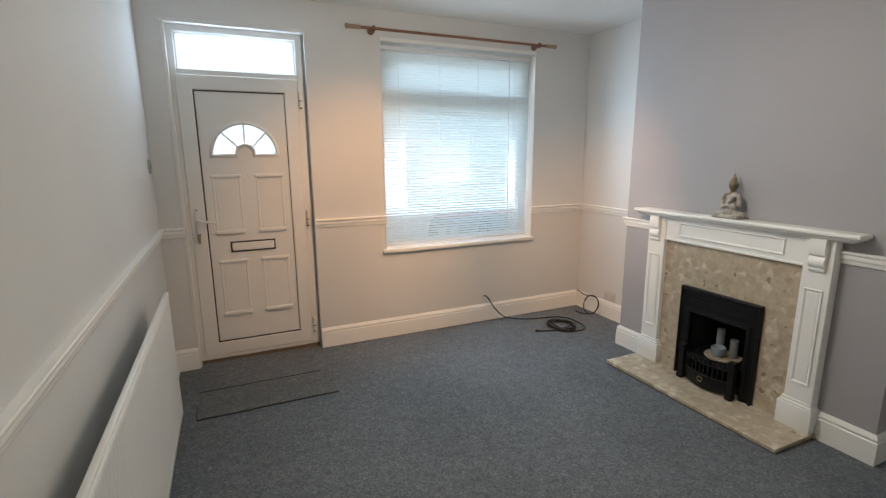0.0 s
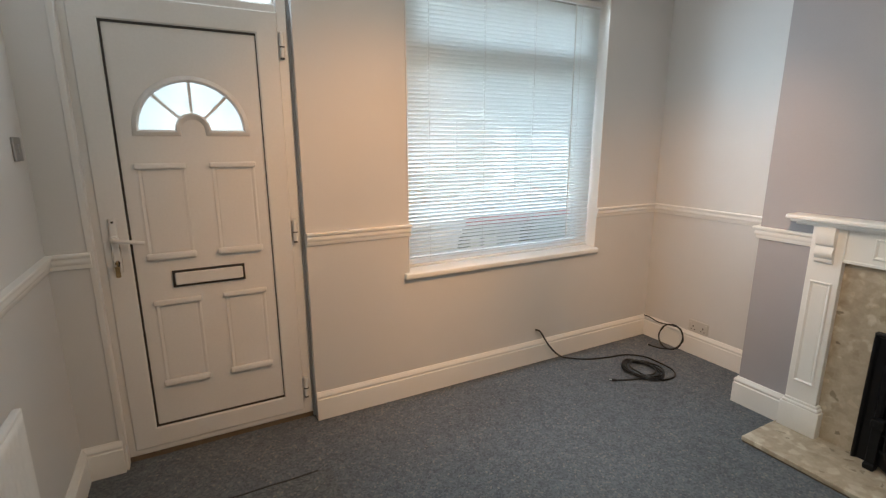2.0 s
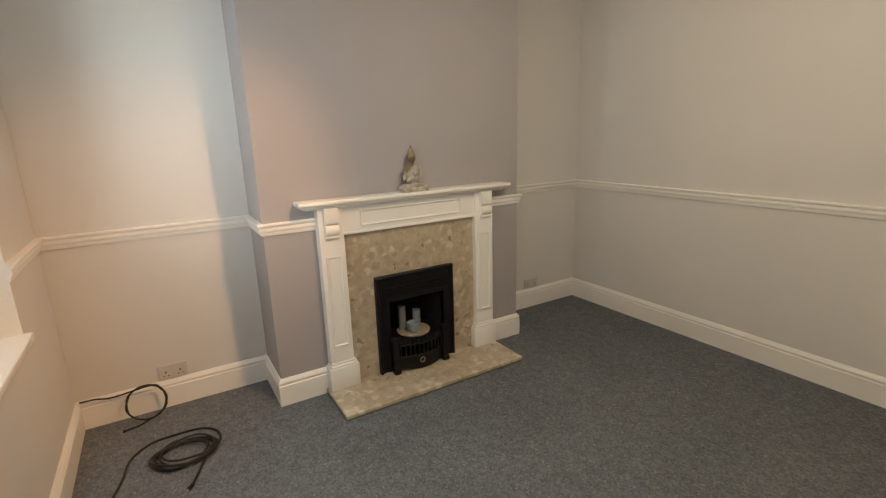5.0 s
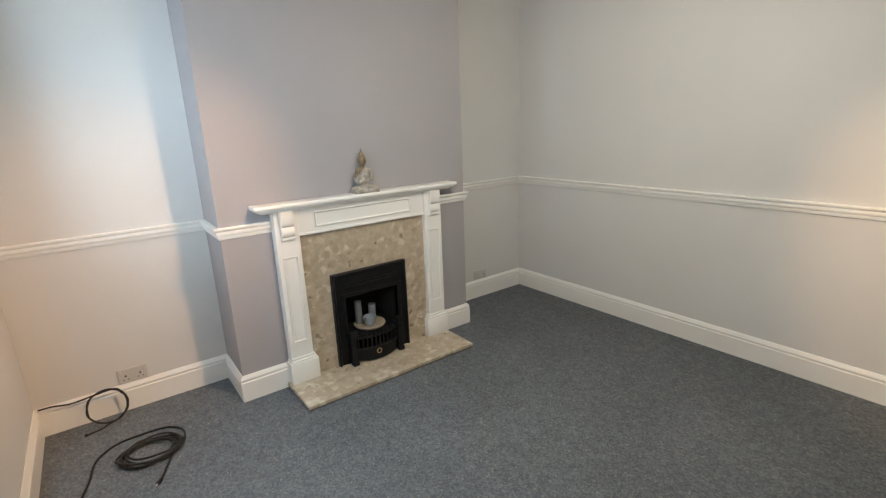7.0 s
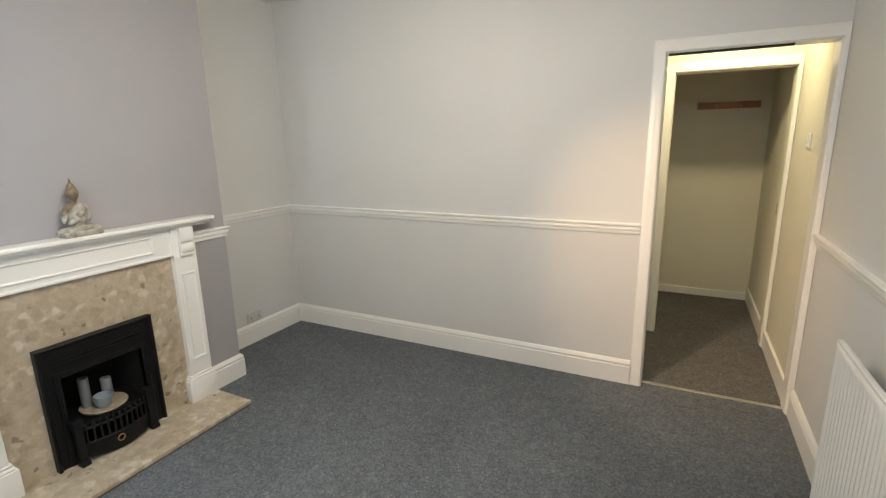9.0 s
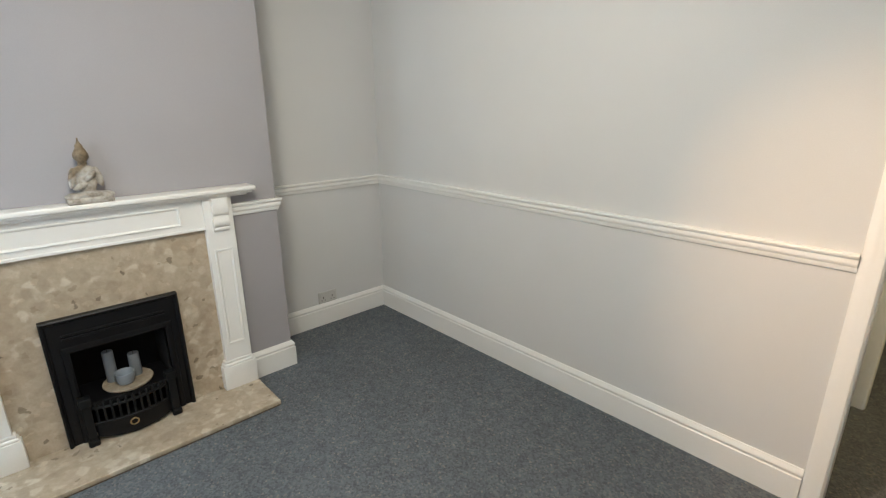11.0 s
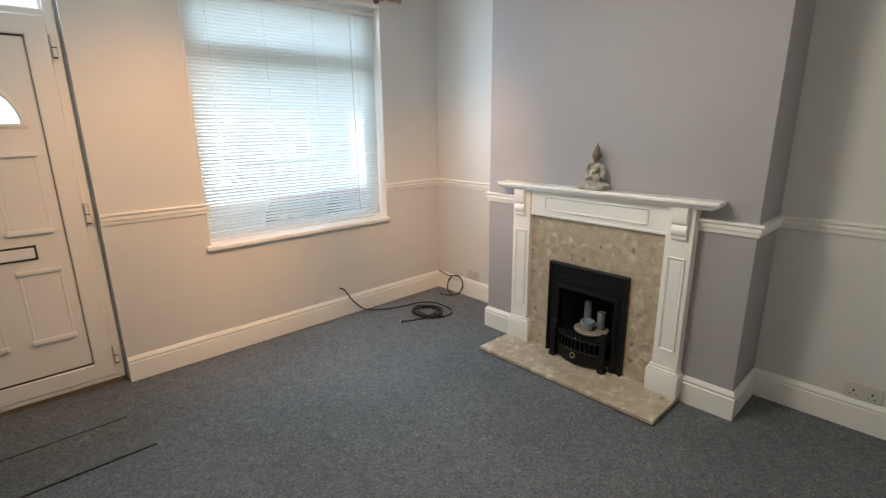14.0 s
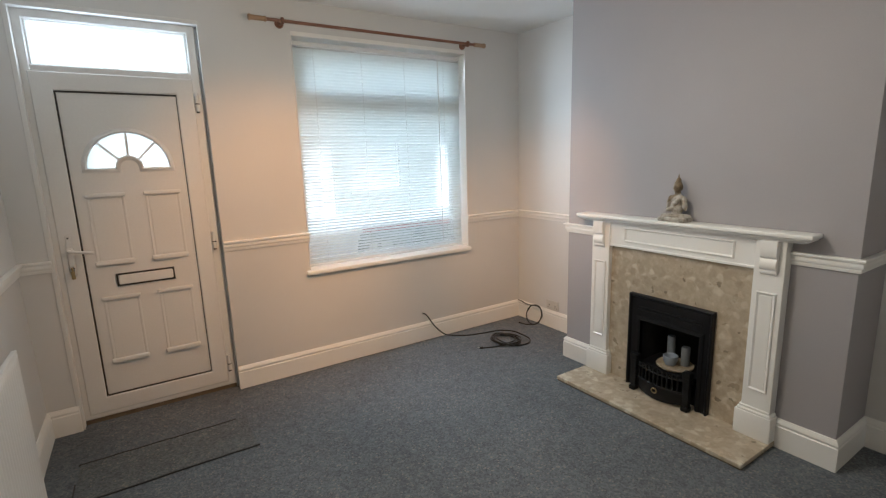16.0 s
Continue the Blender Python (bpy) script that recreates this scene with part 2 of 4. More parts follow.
def statue_mat():
    """Pale robe with a bronze head and one bare bronze shoulder."""
    m, nt, bs = node_mat("painted_bronze_resin")
    v = coords(nt)
    n = tex_noise(nt, v, 45.0, 5.0)
    robe = ramp(nt, n.outputs[0], [(0.33, (0.25, 0.22, 0.175)), (0.5, (0.385, 0.355, 0.31)), (0.7, (0.48, 0.455, 0.41))])
    skin = ramp(nt, n.outputs[0], [(0.35, (0.10, 0.075, 0.045)), (0.7, (0.27, 0.205, 0.125))])
    tc = nt.nodes.new("ShaderNodeTexCoord")
    axes = nt.nodes.new("ShaderNodeSeparateXYZ")
    nt.links.new(tc.outputs["Object"], axes.inputs[0])
    slope = nt.nodes.new("ShaderNodeMath")
    slope.operation = "MULTIPLY_ADD"
    slope.inputs[1].default_value = 0.85
    nt.links.new(axes.outputs["Y"], slope.inputs[0])
    nt.links.new(axes.outputs["Z"], slope.inputs[2])
    where = nt.nodes.new("ShaderNodeMapRange")
    where.inputs["From Min"].default_value, where.inputs["From Max"].default_value = 0.140, 0.150
    nt.links.new(slope.outputs[0], where.inputs["Value"])
    nt.links.new(mix(nt, "MIX", where.outputs[0], robe, skin), bs.inputs["Base Color"])
    bs.inputs["Roughness"].default_value = 0.5
    bump(nt, bs, tex_noise(nt, v, 120.0).outputs[0], 0.4, 0.002)
    return m


def slat_mat():
    """White enamelled slats that let a little light through."""
    m, nt, bs = node_mat("white_blind_slat")
    bs.inputs["Base Color"].default_value = (0.86, 0.88, 0.88, 1)
    bs.inputs["Roughness"].default_value = 0.45
    tr = nt.nodes.new("ShaderNodeBsdfTranslucent")
    tr.inputs["Color"].default_value = (0.87, 0.91, 0.905, 1)
    mx = nt.nodes.new("ShaderNodeMixShader")
    mx.inputs[0].default_value = 0.50
    nt.links.new(bs.outputs[0], mx.inputs[1])
    nt.links.new(tr.outputs[0], mx.inputs[2])
    nt.links.new(mx.outputs[0], nt.nodes["Material Output"].inputs["Surface"])
    return m


def glass_mat(name, rough):
    m, nt, bs = node_mat(name)
    bs.inputs["Base Color"].default_value = (0.96, 0.98, 0.98, 1)
    bs.inputs["Roughness"].default_value = rough
    bs.inputs["Transmission Weight"].default_value = 1.0
    bs.inputs["IOR"].default_value = 1.2
    return m


def brick_mat():
    m, nt, bs = node_mat("grey_roughcast")
    v = coords(nt)
    n = tex_noise(nt, v, 9.0, 4.0)
    nt.links.new(ramp(nt, n.outputs[0], [(0.3, (0.15, 0.16, 0.145)), (0.7, (0.21, 0.222, 0.205))]), bs.inputs["Base Color"])
    bs.inputs["Roughness"].default_value = 0.85
    bump(nt, bs, tex_noise(nt, v, 60.0).outputs[0], 0.5, 0.004)
    return m


MARBLE = stone_mat()
CARPET = carpet_mat("blue_grey_carpet")
CARPET_MAT = carpet_mat("olive_grey_mat", 0.96, (1.03, 1.0, 0.94))
CARPET_B = carpet_mat("brown_grey_lobby_carpet", 0.95, (1.05, 0.95, 0.84))
PINE = wood_mat("stained_pine", (0.15, 0.062, 0.036), (0.25, 0.115, 0.066))
PALE_PINE = wood_mat("worn_pale_pine", (0.27, 0.17, 0.10), (0.40, 0.27, 0.17))
HOOKWOOD = wood_mat("orange_stained_wood", (0.28, 0.095, 0.028), (0.42, 0.165, 0.05))
PLATEWOOD = wood_mat("pale_bark_edged_wood", (0.30, 0.245, 0.17), (0.46, 0.39, 0.29), (30.0, 30.0, 30.0), 0.6)
STATUE = statue_mat()
SLAT = slat_mat()
GLASS = glass_mat("clear_glass", 0.0)
FANGLASS = glass_mat("obscured_fan_glass", 0.35)
FANGLASS.node_tree.nodes["Principled BSDF"].inputs["Base Color"].default_value = (0.42, 0.45, 0.46, 1)
FROST = glass_mat("frosted_glass", 0.35)
BRICK = brick_mat()


# ---- building helpers ----
def mesh_object(name, bm, material, parent=None, smooth=0.0):
    me = bpy.data.meshes.new(name)
    bmesh.ops.recalc_face_normals(bm, faces=bm.faces)
    if smooth:
        for f in bm.faces:
            f.smooth = True
        for e in bm.edges:
            if len(e.link_faces) == 2 and e.calc_face_angle(0.0) > radians(smooth):
                e.smooth = False
    bm.to_mesh(me)
    bm.free()
    me.materials.append(material)
    ob = new(name, me)
    if parent:
        ob.parent = parent
    return ob


def part(name, bm, material, parent, label="", smooth=0.0):
    ob = mesh_object(name, bm, material, parent, smooth)
    return tagged(ob, label) if label else ob


def thing(name, label, category, group="", kind=""):
    ob = new(name)
    ob.empty_display_size = 0.05
    return tagged(ob, label, category, group, kind)


def cube(bm, x0, x1, y0, y1, z0, z1, bevel=0.0, segments=2):
    made = bmesh.ops.create_cube(bm, size=1.0)
    for v in made["verts"]:
        v.co = Vector((x0 + (v.co.x + 0.5) * (x1 - x0), y0 + (v.co.y + 0.5) * (y1 - y0), z0 + (v.co.z + 0.5) * (z1 - z0)))
    if bevel:
        edges = list({e for v in made["verts"] for e in v.link_edges})
        bmesh.ops.bevel(bm, geom=edges, offset=bevel, segments=segments, affect="EDGES", profile=0.5)
    return bm


def box(x0, x1, y0, y1, z0, z1, bevel=0.0, segments=2):
    return cube(bmesh.new(), x0, x1, y0, y1, z0, z1, bevel, segments)


def lathe(profile, m=None, steps=24, bm=None):
    """A turned body about z from rows of (radius, z)."""
    bm = bm or bmesh.new()
    rings = []
    for r, z in profile:
        ring = [bm.verts.new((r * math.cos(a), r * math.sin(a), z)) for a in (2 * math.pi * i / steps for i in range(steps))]
        rings.append(ring)
    for a, b in zip(rings, rings[1:]):
        for i in range(steps):
            bm.faces.new((a[i], a[(i + 1) % steps], b[(i + 1) % steps], b[i]))
    bm.faces.new(rings[0])
    bm.faces.new(rings[-1])
    if m is not None:
        bmesh.ops.transform(bm, matrix=m, verts=[v for ring in rings for v in ring])
    return bm


def tube(points, radius, steps=8, bm=None):
    """A round cable or rod along a polyline."""
    bm = bm or bmesh.new()
    pts = [Vector(p) for p in points]
    rings, up = [], Vector((0, 0, 1))
    side = None
    for i, p in enumerate(pts):
        d = (pts[min(i + 1, len(pts) - 1)] - pts[max(i - 1, 0)]).normalized()
        if side is None:
            side = d.cross(up if abs(d.z) < 0.9 else Vector((1, 0, 0))).normalized()
        side = (side - d * side.dot(d)).normalized()
        other = d.cross(side)
        rings.append([bm.verts.new(p + radius * (math.cos(a) * side + math.sin(a) * other)) for a in (2 * math.pi * k / steps for k in range(steps))])
    for a, b in zip(rings, rings[1:]):
        for i in range(steps):
            bm.faces.new((a[i], a[(i + 1) % steps], b[(i + 1) % steps], b[i]))
    bm.faces.new(rings[0])
    bm.faces.new(rings[-1])
    return bm


def spline(points, per=8):
    """Catmull-Rom curve through the points."""
    p = [Vector(q) for q in points]
    p = [2 * p[0] - p[1]] + p + [2 * p[-1] - p[-2]]
    out = []
    for i in range(1, len(p) - 2):
        a, b, c, d = p[i - 1], p[i], p[i + 1], p[i + 2]
        for k in range(per):
            t = k / per
            out.append(0.5 * ((2 * b) + (c - a) * t + (2 * a - 5 * b + 4 * c - d) * t * t + (3 * b - a - 3 * c + d) * t ** 3))
    return out + [p[-2]]


def moulding(path, profile, bm=None, to_3d=None, closed=False):
    """Sweeps a profile of (depth, height) along a polyline in a plane, mitred; depth goes to the left of the path."""
    bm = bm or bmesh.new()
    to_3d = to_3d or (lambda u, v, h: (u, v, h))
    pts = [Vector(p) for p in path]
    n = len(pts)
    rings = []
    for i, p in enumerate(pts):
        before = (p - pts[i - 1]).normalized() if (i > 0 or closed) else None
        after = (pts[(i + 1) % n] - p).normalized() if (i < n - 1 or closed) else None
        before, after = before or after, after or before
        na, nb = Vector((-before.y, before.x)), Vector((-after.y, after.x))
        m = (na + nb) / (1 + na.dot(nb))
        rings.append([bm.verts.new(to_3d(p.x + m.x * d, p.y + m.y * d, h)) for d, h in profile])
    k = len(profile)
    for i in range(n if closed else n - 1):
        a, b = rings[i], rings[(i + 1) % n]
        for j in range(k):
            bm.faces.new((a[j], a[(j + 1) % k], b[(j + 1) % k], b[j]))
    if not closed:
        bm.faces.new(rings[0])
        bm.faces.new(rings[-1])
    return bm


def pierced(u0, u1, v0, v1, holes, place):
    """A slab with rectangular holes. place(u, v, side) gives a corner; side 0 is the room face, 1 the far face."""
    us = sorted({u0, u1, *(h[0] for h in holes), *(h[1] for h in holes)})
    vs = sorted({v0, v1, *(h[2] for h in holes), *(h[3] for h in holes)})
    full = {(i, j) for i in range(len(us) - 1) for j in range(len(vs) - 1)
            if not any(h[0] <= us[i] < h[1] and h[2] <= vs[j] < h[3] for h in holes)}
    bm, made = bmesh.new(), {}

    def vert(i, j, s):
        if (i, j, s) not in made:
            made[i, j, s] = bm.verts.new(place(us[i], vs[j], s))
        return made[i, j, s]

    for i, j in full:
        for s in (0, 1):
            bm.faces.new([vert(*c, s) for c in ((i, j), (i + 1, j), (i + 1, j + 1), (i, j + 1))])
        for (di, dj), (a, b) in {(-1, 0): ((i, j), (i, j + 1)), (1, 0): ((i + 1, j), (i + 1, j + 1)), (0, -1): ((i, j), (i + 1, j)), (0, 1): ((i, j + 1), (i + 1, j + 1))}.items():
            if (i + di, j + dj) not in full:
                bm.faces.new((vert(*a, 0), vert(*b, 0), vert(*b, 1), vert(*a, 1)))
    return bm


def structure(name, bm, material, label, category, smooth=0.0):
    return tagged(mesh_object(name, bm, material, None, smooth), label, category, kind="structure")


# ---- the shell of the room ----
EAST, NORTH, TOP = 3.60, 3.605, 2.585
BX, BY0, BY1 = 3.232, 0.963, 2.645          # chimney breast face and sides
DX0, DX1, DZ = 0.150, 1.030, 2.375          # front door opening
WX0, WX1, WZ0, WZ1 = 1.588, 3.012, 0.740, 2.392   # window opening
IX0, IX1, IZ = 0.030, 0.776, 1.972          # inner doorway

structure("floor", box(-0.12, EAST + 0.2, -0.05, NORTH + 0.075, -0.10, 0.0), CARPET, "dark blue-grey flecked carpet over the whole room", "carpet")
structure("floor_lobby", box(-0.12, 1.40, -2.4, -0.05, -0.10, 0.0), CARPET_B, "grey-brown flecked carpet in the lobby", "carpet")
structure("ceiling", box(-0.2, EAST + 0.25, -0.1, NORTH + 0.27, TOP, TOP + 0.15), CEIL, "plain white painted ceiling", "ceiling")
structure("wall_north", pierced(-0.2, EAST, -0.1, TOP, [(DX0, DX1, -0.1, DZ), (WX0, WX1, WZ0, WZ1)], lambda u, v, s: (u, NORTH + 0.26 * s, v)), WALL, "white painted front wall with door and window openings", "wall")
structure("wall_east", box(EAST, EAST + 0.25, -0.12, NORTH + 0.26, -0.1, TOP), WALL, "white painted side wall behind the alcoves", "wall")
structure("wall_west", box(-0.2, 0.0, -2.4, NORTH, -0.1, TOP), WALL, "white painted party wall beside the radiator", "wall")
structure("wall_south", pierced(0.0, EAST, -0.1, TOP, [(IX0 - 0.028, IX1 + 0.028, -0.1, IZ + 0.028)], lambda u, v, s: (u, -0.11 * s, v)), WALL, "white painted rear wall with an open doorway", "wall")
structure("chimney_breast", pierced(BY0, BY1, 0.0, TOP, [(1.60, 1.995, 0.0, 0.56)], lambda u, v, s: (BX + (EAST - BX - 0.001) * s, u, v)), BREAST, "lilac-grey painted chimney breast above the fireplace", "chimney breast")

SKIRT = [(0.0, 0.0), (0.019, 0.0), (0.019, 0.118), (0.015, 0.122), (0.015, 0.130), (0.018, 0.134), (0.016, 0.143), (0.009, 0.151), (0.006, 0.158), (0.0, 0.158)]
DADO = [(0.0, 0.970), (0.008, 0.970), (0.012, 0.980), (0.012, 0.988), (0.018, 0.994), (0.020, 1.004), (0.018, 1.011), (0.018, 1.016), (0.027, 1.022), (0.029, 1.030), (0.026, 1.035), (0.0, 1.035)]
runs = {
    "south": [(IX1 + 0.072, 0.0), (EAST, 0.0), (EAST, BY0), (BX, BY0), (BX, 1.222)],
    "north": [(BX, 2.372), (BX, BY1), (EAST, BY1), (EAST, NORTH), (DX1, NORTH)],
    "west": [(DX0, NORTH), (0.0, NORTH), (0.0, 0.012)],
}
for path in runs.values():
    structure("baseboard", moulding(path, SKIRT), GLOSS, "white gloss moulded skirting board above the carpet", "skirting board", 40)
runs["north"] = [(BX, 2.372), (BX, BY1), (EAST, BY1), (EAST, NORTH), (WX1 - 0.012, NORTH)]
runs["window"] = [(WX0 + 0.014, NORTH), (DX1, NORTH)]
for path in runs.values():
    structure("dado_rail", moulding(path, DADO), GLOSS, "white gloss moulded dado rail along the wall", "dado rail", 40)

# inner doorway: lining and architrave
lining = bmesh.new()
cube(lining, IX0 - 0.028, IX0, -0.112, 0.002, 0, IZ + 0.028, 0.002)
cube(lining, IX1, IX1 + 0.028, -0.112, 0.002, 0, IZ + 0.028, 0.002)
cube(lining, IX0, IX1, -0.112, 0.002, IZ, IZ + 0.028, 0.002)
structure("door_lining", lining, GLOSS, "white gloss painted lining of the open doorway", "door lining")
ARCH = [(0.004, 0.0), (0.004, 0.008), (0.010, 0.015), (0.030, 0.017), (0.040, 0.013), (0.062, 0.014), (0.070, 0.008), (0.070, 0.0)]
arch = moulding([(IX1, 0.0), (IX1, IZ), (IX0, IZ), (IX0, 0.0)], [(-d, h) for d, h in ARCH], None, lambda u, v, h: (max(u, 0.003), h + 0.001, v))
structure("trim", arch, GLOSS, "white gloss architrave round the open doorway", "architrave", 40)
tagged(mesh_object("threshold_strip", box(IX0, IX1, -0.068, -0.036, 0.0, 0.006, 0.002), CHROME), "thin metal threshold strip across the doorway carpet", "threshold strip")

# thin dark strip drawn for the gap line along the doorway's head
tagged(mesh_object("door_head_gap_line", box(IX0 + 0.18, IX1 - 0.004, -0.030, -0.006, IZ - 0.010, IZ - 0.0005, 0.002), EDGE), "dark strip drawn as the gap line under the head of the doorway", "seal strip")

# lobby and the space behind it
structure("wall_lobby_east", box(0.86, 0.96, -0.98, -0.112, 0, 2.50), CREAM, "cream painted lobby wall", "wall")
structure("wall_lobby_west", box(0.0, 0.006, -2.30, -0.112, 0, 2.50), CREAM, "cream painted lobby side wall", "wall")
structure("wall_lobby_south", pierced(0.006, 1.40, 0, 2.50, [(0.034, 0.752, 0, 1.972)], lambda u, v, s: (u, -0.98 - 0.11 * s, v)), CREAM, "cream painted wall with a second doorway", "wall")
structure("wall_back", box(0.006, 1.40, -2.24, -2.13, 0, 2.50), CREAM, "dim cream wall behind the lobby", "wall")
structure("wall_back_east", box(1.30, 1.40, -2.13, -1.09, 0, 2.50), CREAM, "plain cream wall closing the back space", "wall")
structure("ceiling_lobby", box(-0.1, 1.40, -2.30, -0.112, 2.50, 2.60), CEIL, "white ceiling over the lobby", "ceiling")
arch2 = moulding([(0.752, 0.0), (0.752, 1.972), (0.034, 1.972), (0.034, 0.0)], [(-d, h) for d, h in ARCH], None, lambda u, v, h: (max(u, 0.010), -0.979 + h, v))
structure("trim", arch2, GLOSS, "white architrave round the second doorway", "architrave", 40)
structure("baseboard", box(0.02, 1.30, -2.13, -2.112, 0, 0.07, 0.003), GLOSS, "low white skirting in the back space", "skirting board")
structure("baseboard", box(0.006, 0.024, -0.978, -0.116, 0, 0.13, 0.003), GLOSS, "white skirting in the lobby", "skirting board")
structure("baseboard", box(0.006, 0.024, -2.11, -1.10, 0, 0.13, 0.003), GLOSS, "white skirting in the back space", "skirting board")


# ---- front door ----
def rect_ring(x0, x1, z0, z1, w, y_back, y_front, bm=None, bevel=0.006):
    """A rectangular frame of four mitred bars in the plane of the front wall."""
    prof = [(0.0, y_back), (0.0, y_front + bevel), (bevel, y_front), (w - bevel, y_front), (w, y_front + bevel), (w, y_back)]
    return moulding([(x0, z0), (x1, z0), (x1, z1), (x0, z1)], prof, bm, lambda u, v, h: (u, h, v), True)


def front_door():
    door = thing("door_1", "white panelled plastic front door with half-round glazed light, closed", "front door", kind="structure")
    fy = NORTH + 0.050
    frame_bm = rect_ring(DX0 + 0.004, DX1 - 0.012, 0.026, DZ - 0.004, 0.052, fy + 0.07, fy - 0.004)
    cube(frame_bm, DX0 + 0.054, DX1 - 0.062, fy - 0.002, fy + 0.07, 2.050, 2.088, 0.004)
    part("door_frame", frame_bm, UPVC, door)
    part("frame_bead", rect_ring(DX0 + 0.054, DX1 - 0.062, 2.083, 2.324, 0.014, fy + 0.05, fy + 0.012, None, 0.004), UPVC, door)
    pane = part("toplight_pane", box(0.215, 0.958, fy + 0.034, fy + 0.040, 2.095, 2.312), FROST, door, "bright frosted toplight glass")
    pane.visible_shadow = False
    # left trim bead on the wall beside the frame, dark gap on the hinge side
    part("cover_trim", box(DX0 - 0.012, DX0 + 0.012, NORTH - 0.006, fy, 0.0, DZ, 0.003), UPVC, door)
    part("head_trim", box(DX0 - 0.03, DX1 + 0.004, NORTH - 0.010, fy, DZ - 0.012, DZ + 0.014, 0.004), UPVC, door)
    # sash: stiles and rails
    sx0, sx1, sz0, sz1 = 0.188, 0.972, 0.056, 2.056
    gx0, gx1, gz0, gz1 = 0.290, 0.876, 0.158, 1.954
    sy = fy - 0.012
    sash = part("door_leaf", rect_ring(sx0, sx1, sz0, sz1, gx0 - sx0 - 0.004, sy + 0.06, sy), UPVC, door)
    part("gasket", rect_ring(gx0 - 0.004, gx1 + 0.004, gz0 - 0.004, gz1 + 0.004, 0.009, sy + 0.05, sy + 0.006, None, 0.002), GASKET, sash, "thin black rubber gasket")
    # moulded infill panel with a half-round light
    py = sy + 0.014
    cx, cz, ro, ri = 0.583, 1.532, 0.206, 0.072
    steps = 28
    arc = [(cx + ro * math.cos(math.pi * i / steps), cz + ro * 0.98 * math.sin(math.pi * i / steps)) for i in range(steps + 1)]
    inner = [(cx + ri * math.cos(math.pi * i / 14), cz + ri * math.sin(math.pi * i / 14)) for i in range(15)][::-1]
    outline = arc + inner
    bm = bmesh.new()
    outer = [(gx0 + 0.004, gz0 + 0.004), (gx1 - 0.004, gz0 + 0.004), (gx1 - 0.004, gz1 - 0.004), (gx0 + 0.004, gz1 - 0.004)]
    loops = []
    for loop in (outer, outline):
        vs = [bm.verts.new((x, py, z)) for x, z in loop]
        loops.append([bm.edges.new((a, b)) for a, b in zip(vs, vs[1:] + vs[:1])])
    bmesh.ops.triangle_fill(bm, use_beauty=True, use_dissolve=False, edges=[e for l in loops for e in l])
    geom = bmesh.ops.extrude_face_region(bm, geom=list(bm.faces))
    bmesh.ops.translate(bm, verts=[g for g in geom["geom"] if isinstance(g, bmesh.types.BMVert)], vec=(0, 0.028, 0))
    part("infill_panel", bm, UPVC, sash)
    # moulded border of the half-round light
    border = [(0.0, py), (0.0, py - 0.010), (0.008, py - 0.016), (0.020, py - 0.010), (0.026, py)]
    part("light_moulding", moulding(outline[::-1], border, None, lambda u, v, h: (u, h, v), True), UPVC, sash, "", 40)
    gb = bmesh.new()
    vs = [gb.verts.new((x, py + 0.013, z)) for x, z in outline]
    gb.faces.new(vs)
    geom = bmesh.ops.extrude_face_region(gb, geom=list(gb.faces))
    bmesh.ops.translate(gb, verts=[g for g in geom["geom"] if isinstance(g, bmesh.types.BMVert)], vec=(0, 0.005, 0))
    g = part("fan_pane", gb, FANGLASS, sash, "bright frosted half-round glass")
    g.visible_shadow = False
    for a in (45, 90, 135):
        c, s = math.cos(radians(a)), math.sin(radians(a))
        bar_bm = box(ri, ro, -0.006, 0.004, -0.006, 0.006)
        bmesh.ops.transform(bar_bm, matrix=Matrix.Translation((cx, py + 0.009, cz)) @ Matrix(((c, 0, -s, 0), (0, 1, 0, 0), (s, 0, c, 0), (0, 0, 0, 1))), verts=bar_bm.verts)
        part("glazing_bar", bar_bm, UPVC, sash, "pale grey glazing bar")
    # four raised panels: thin sides, heavier top and bottom mouldings
    for x0, x1 in ((0.346, 0.534), (0.636, 0.824)):
        for z0, z1 in ((0.966, 1.388), (0.356, 0.772)):
            mb = moulding([(x0, z0), (x1, z0), (x1, z1), (x0, z1)], [(0, py), (0, py - 0.001), (0.007, py - 0.003), (0.014, py - 0.001), (0.016, py)], None, lambda u, v, h: (u, h, v), True)
            cube(mb, x0 - 0.006, x1 + 0.006, py - 0.018, py, z1 - 0.022, z1 + 0.003, 0.007)
            cube(mb, x0 - 0.006, x1 + 0.006, py - 0.022, py, z0 - 0.003, z0 + 0.028, 0.009)
            cube(mb, x0 + 0.020, x1 - 0.020, py - 0.002, py, z0 + 0.034, z1 - 0.030, 0.0015)
            part("raised_panel", mb, UPVC, sash)
    # letter plate
    lb = part("letter_plate", box(0.440, 0.728, py - 0.016, py, 0.838, 0.896, 0.006), UPVC, sash)
    part("letter_surround", rect_ring(0.430, 0.738, 0.828, 0.906, 0.012, py, py - 0.011, None, 0.003), GASKET, lb, "dark bronze letter plate edge")
    # handle, keyhole, keys
    plate = part("handle_plate", box(0.219, 0.251, sy - 0.010, sy, 0.925, 1.165, 0.008), UPVC, sash)
    hb = tube(spline([(0.235, sy - 0.008, 1.075), (0.235, sy - 0.045, 1.075), (0.262, sy - 0.052, 1.070), (0.345, sy - 0.050, 1.055)], 6), 0.0085, 10)
    part("lever", hb, UPVC, plate, "", 50)
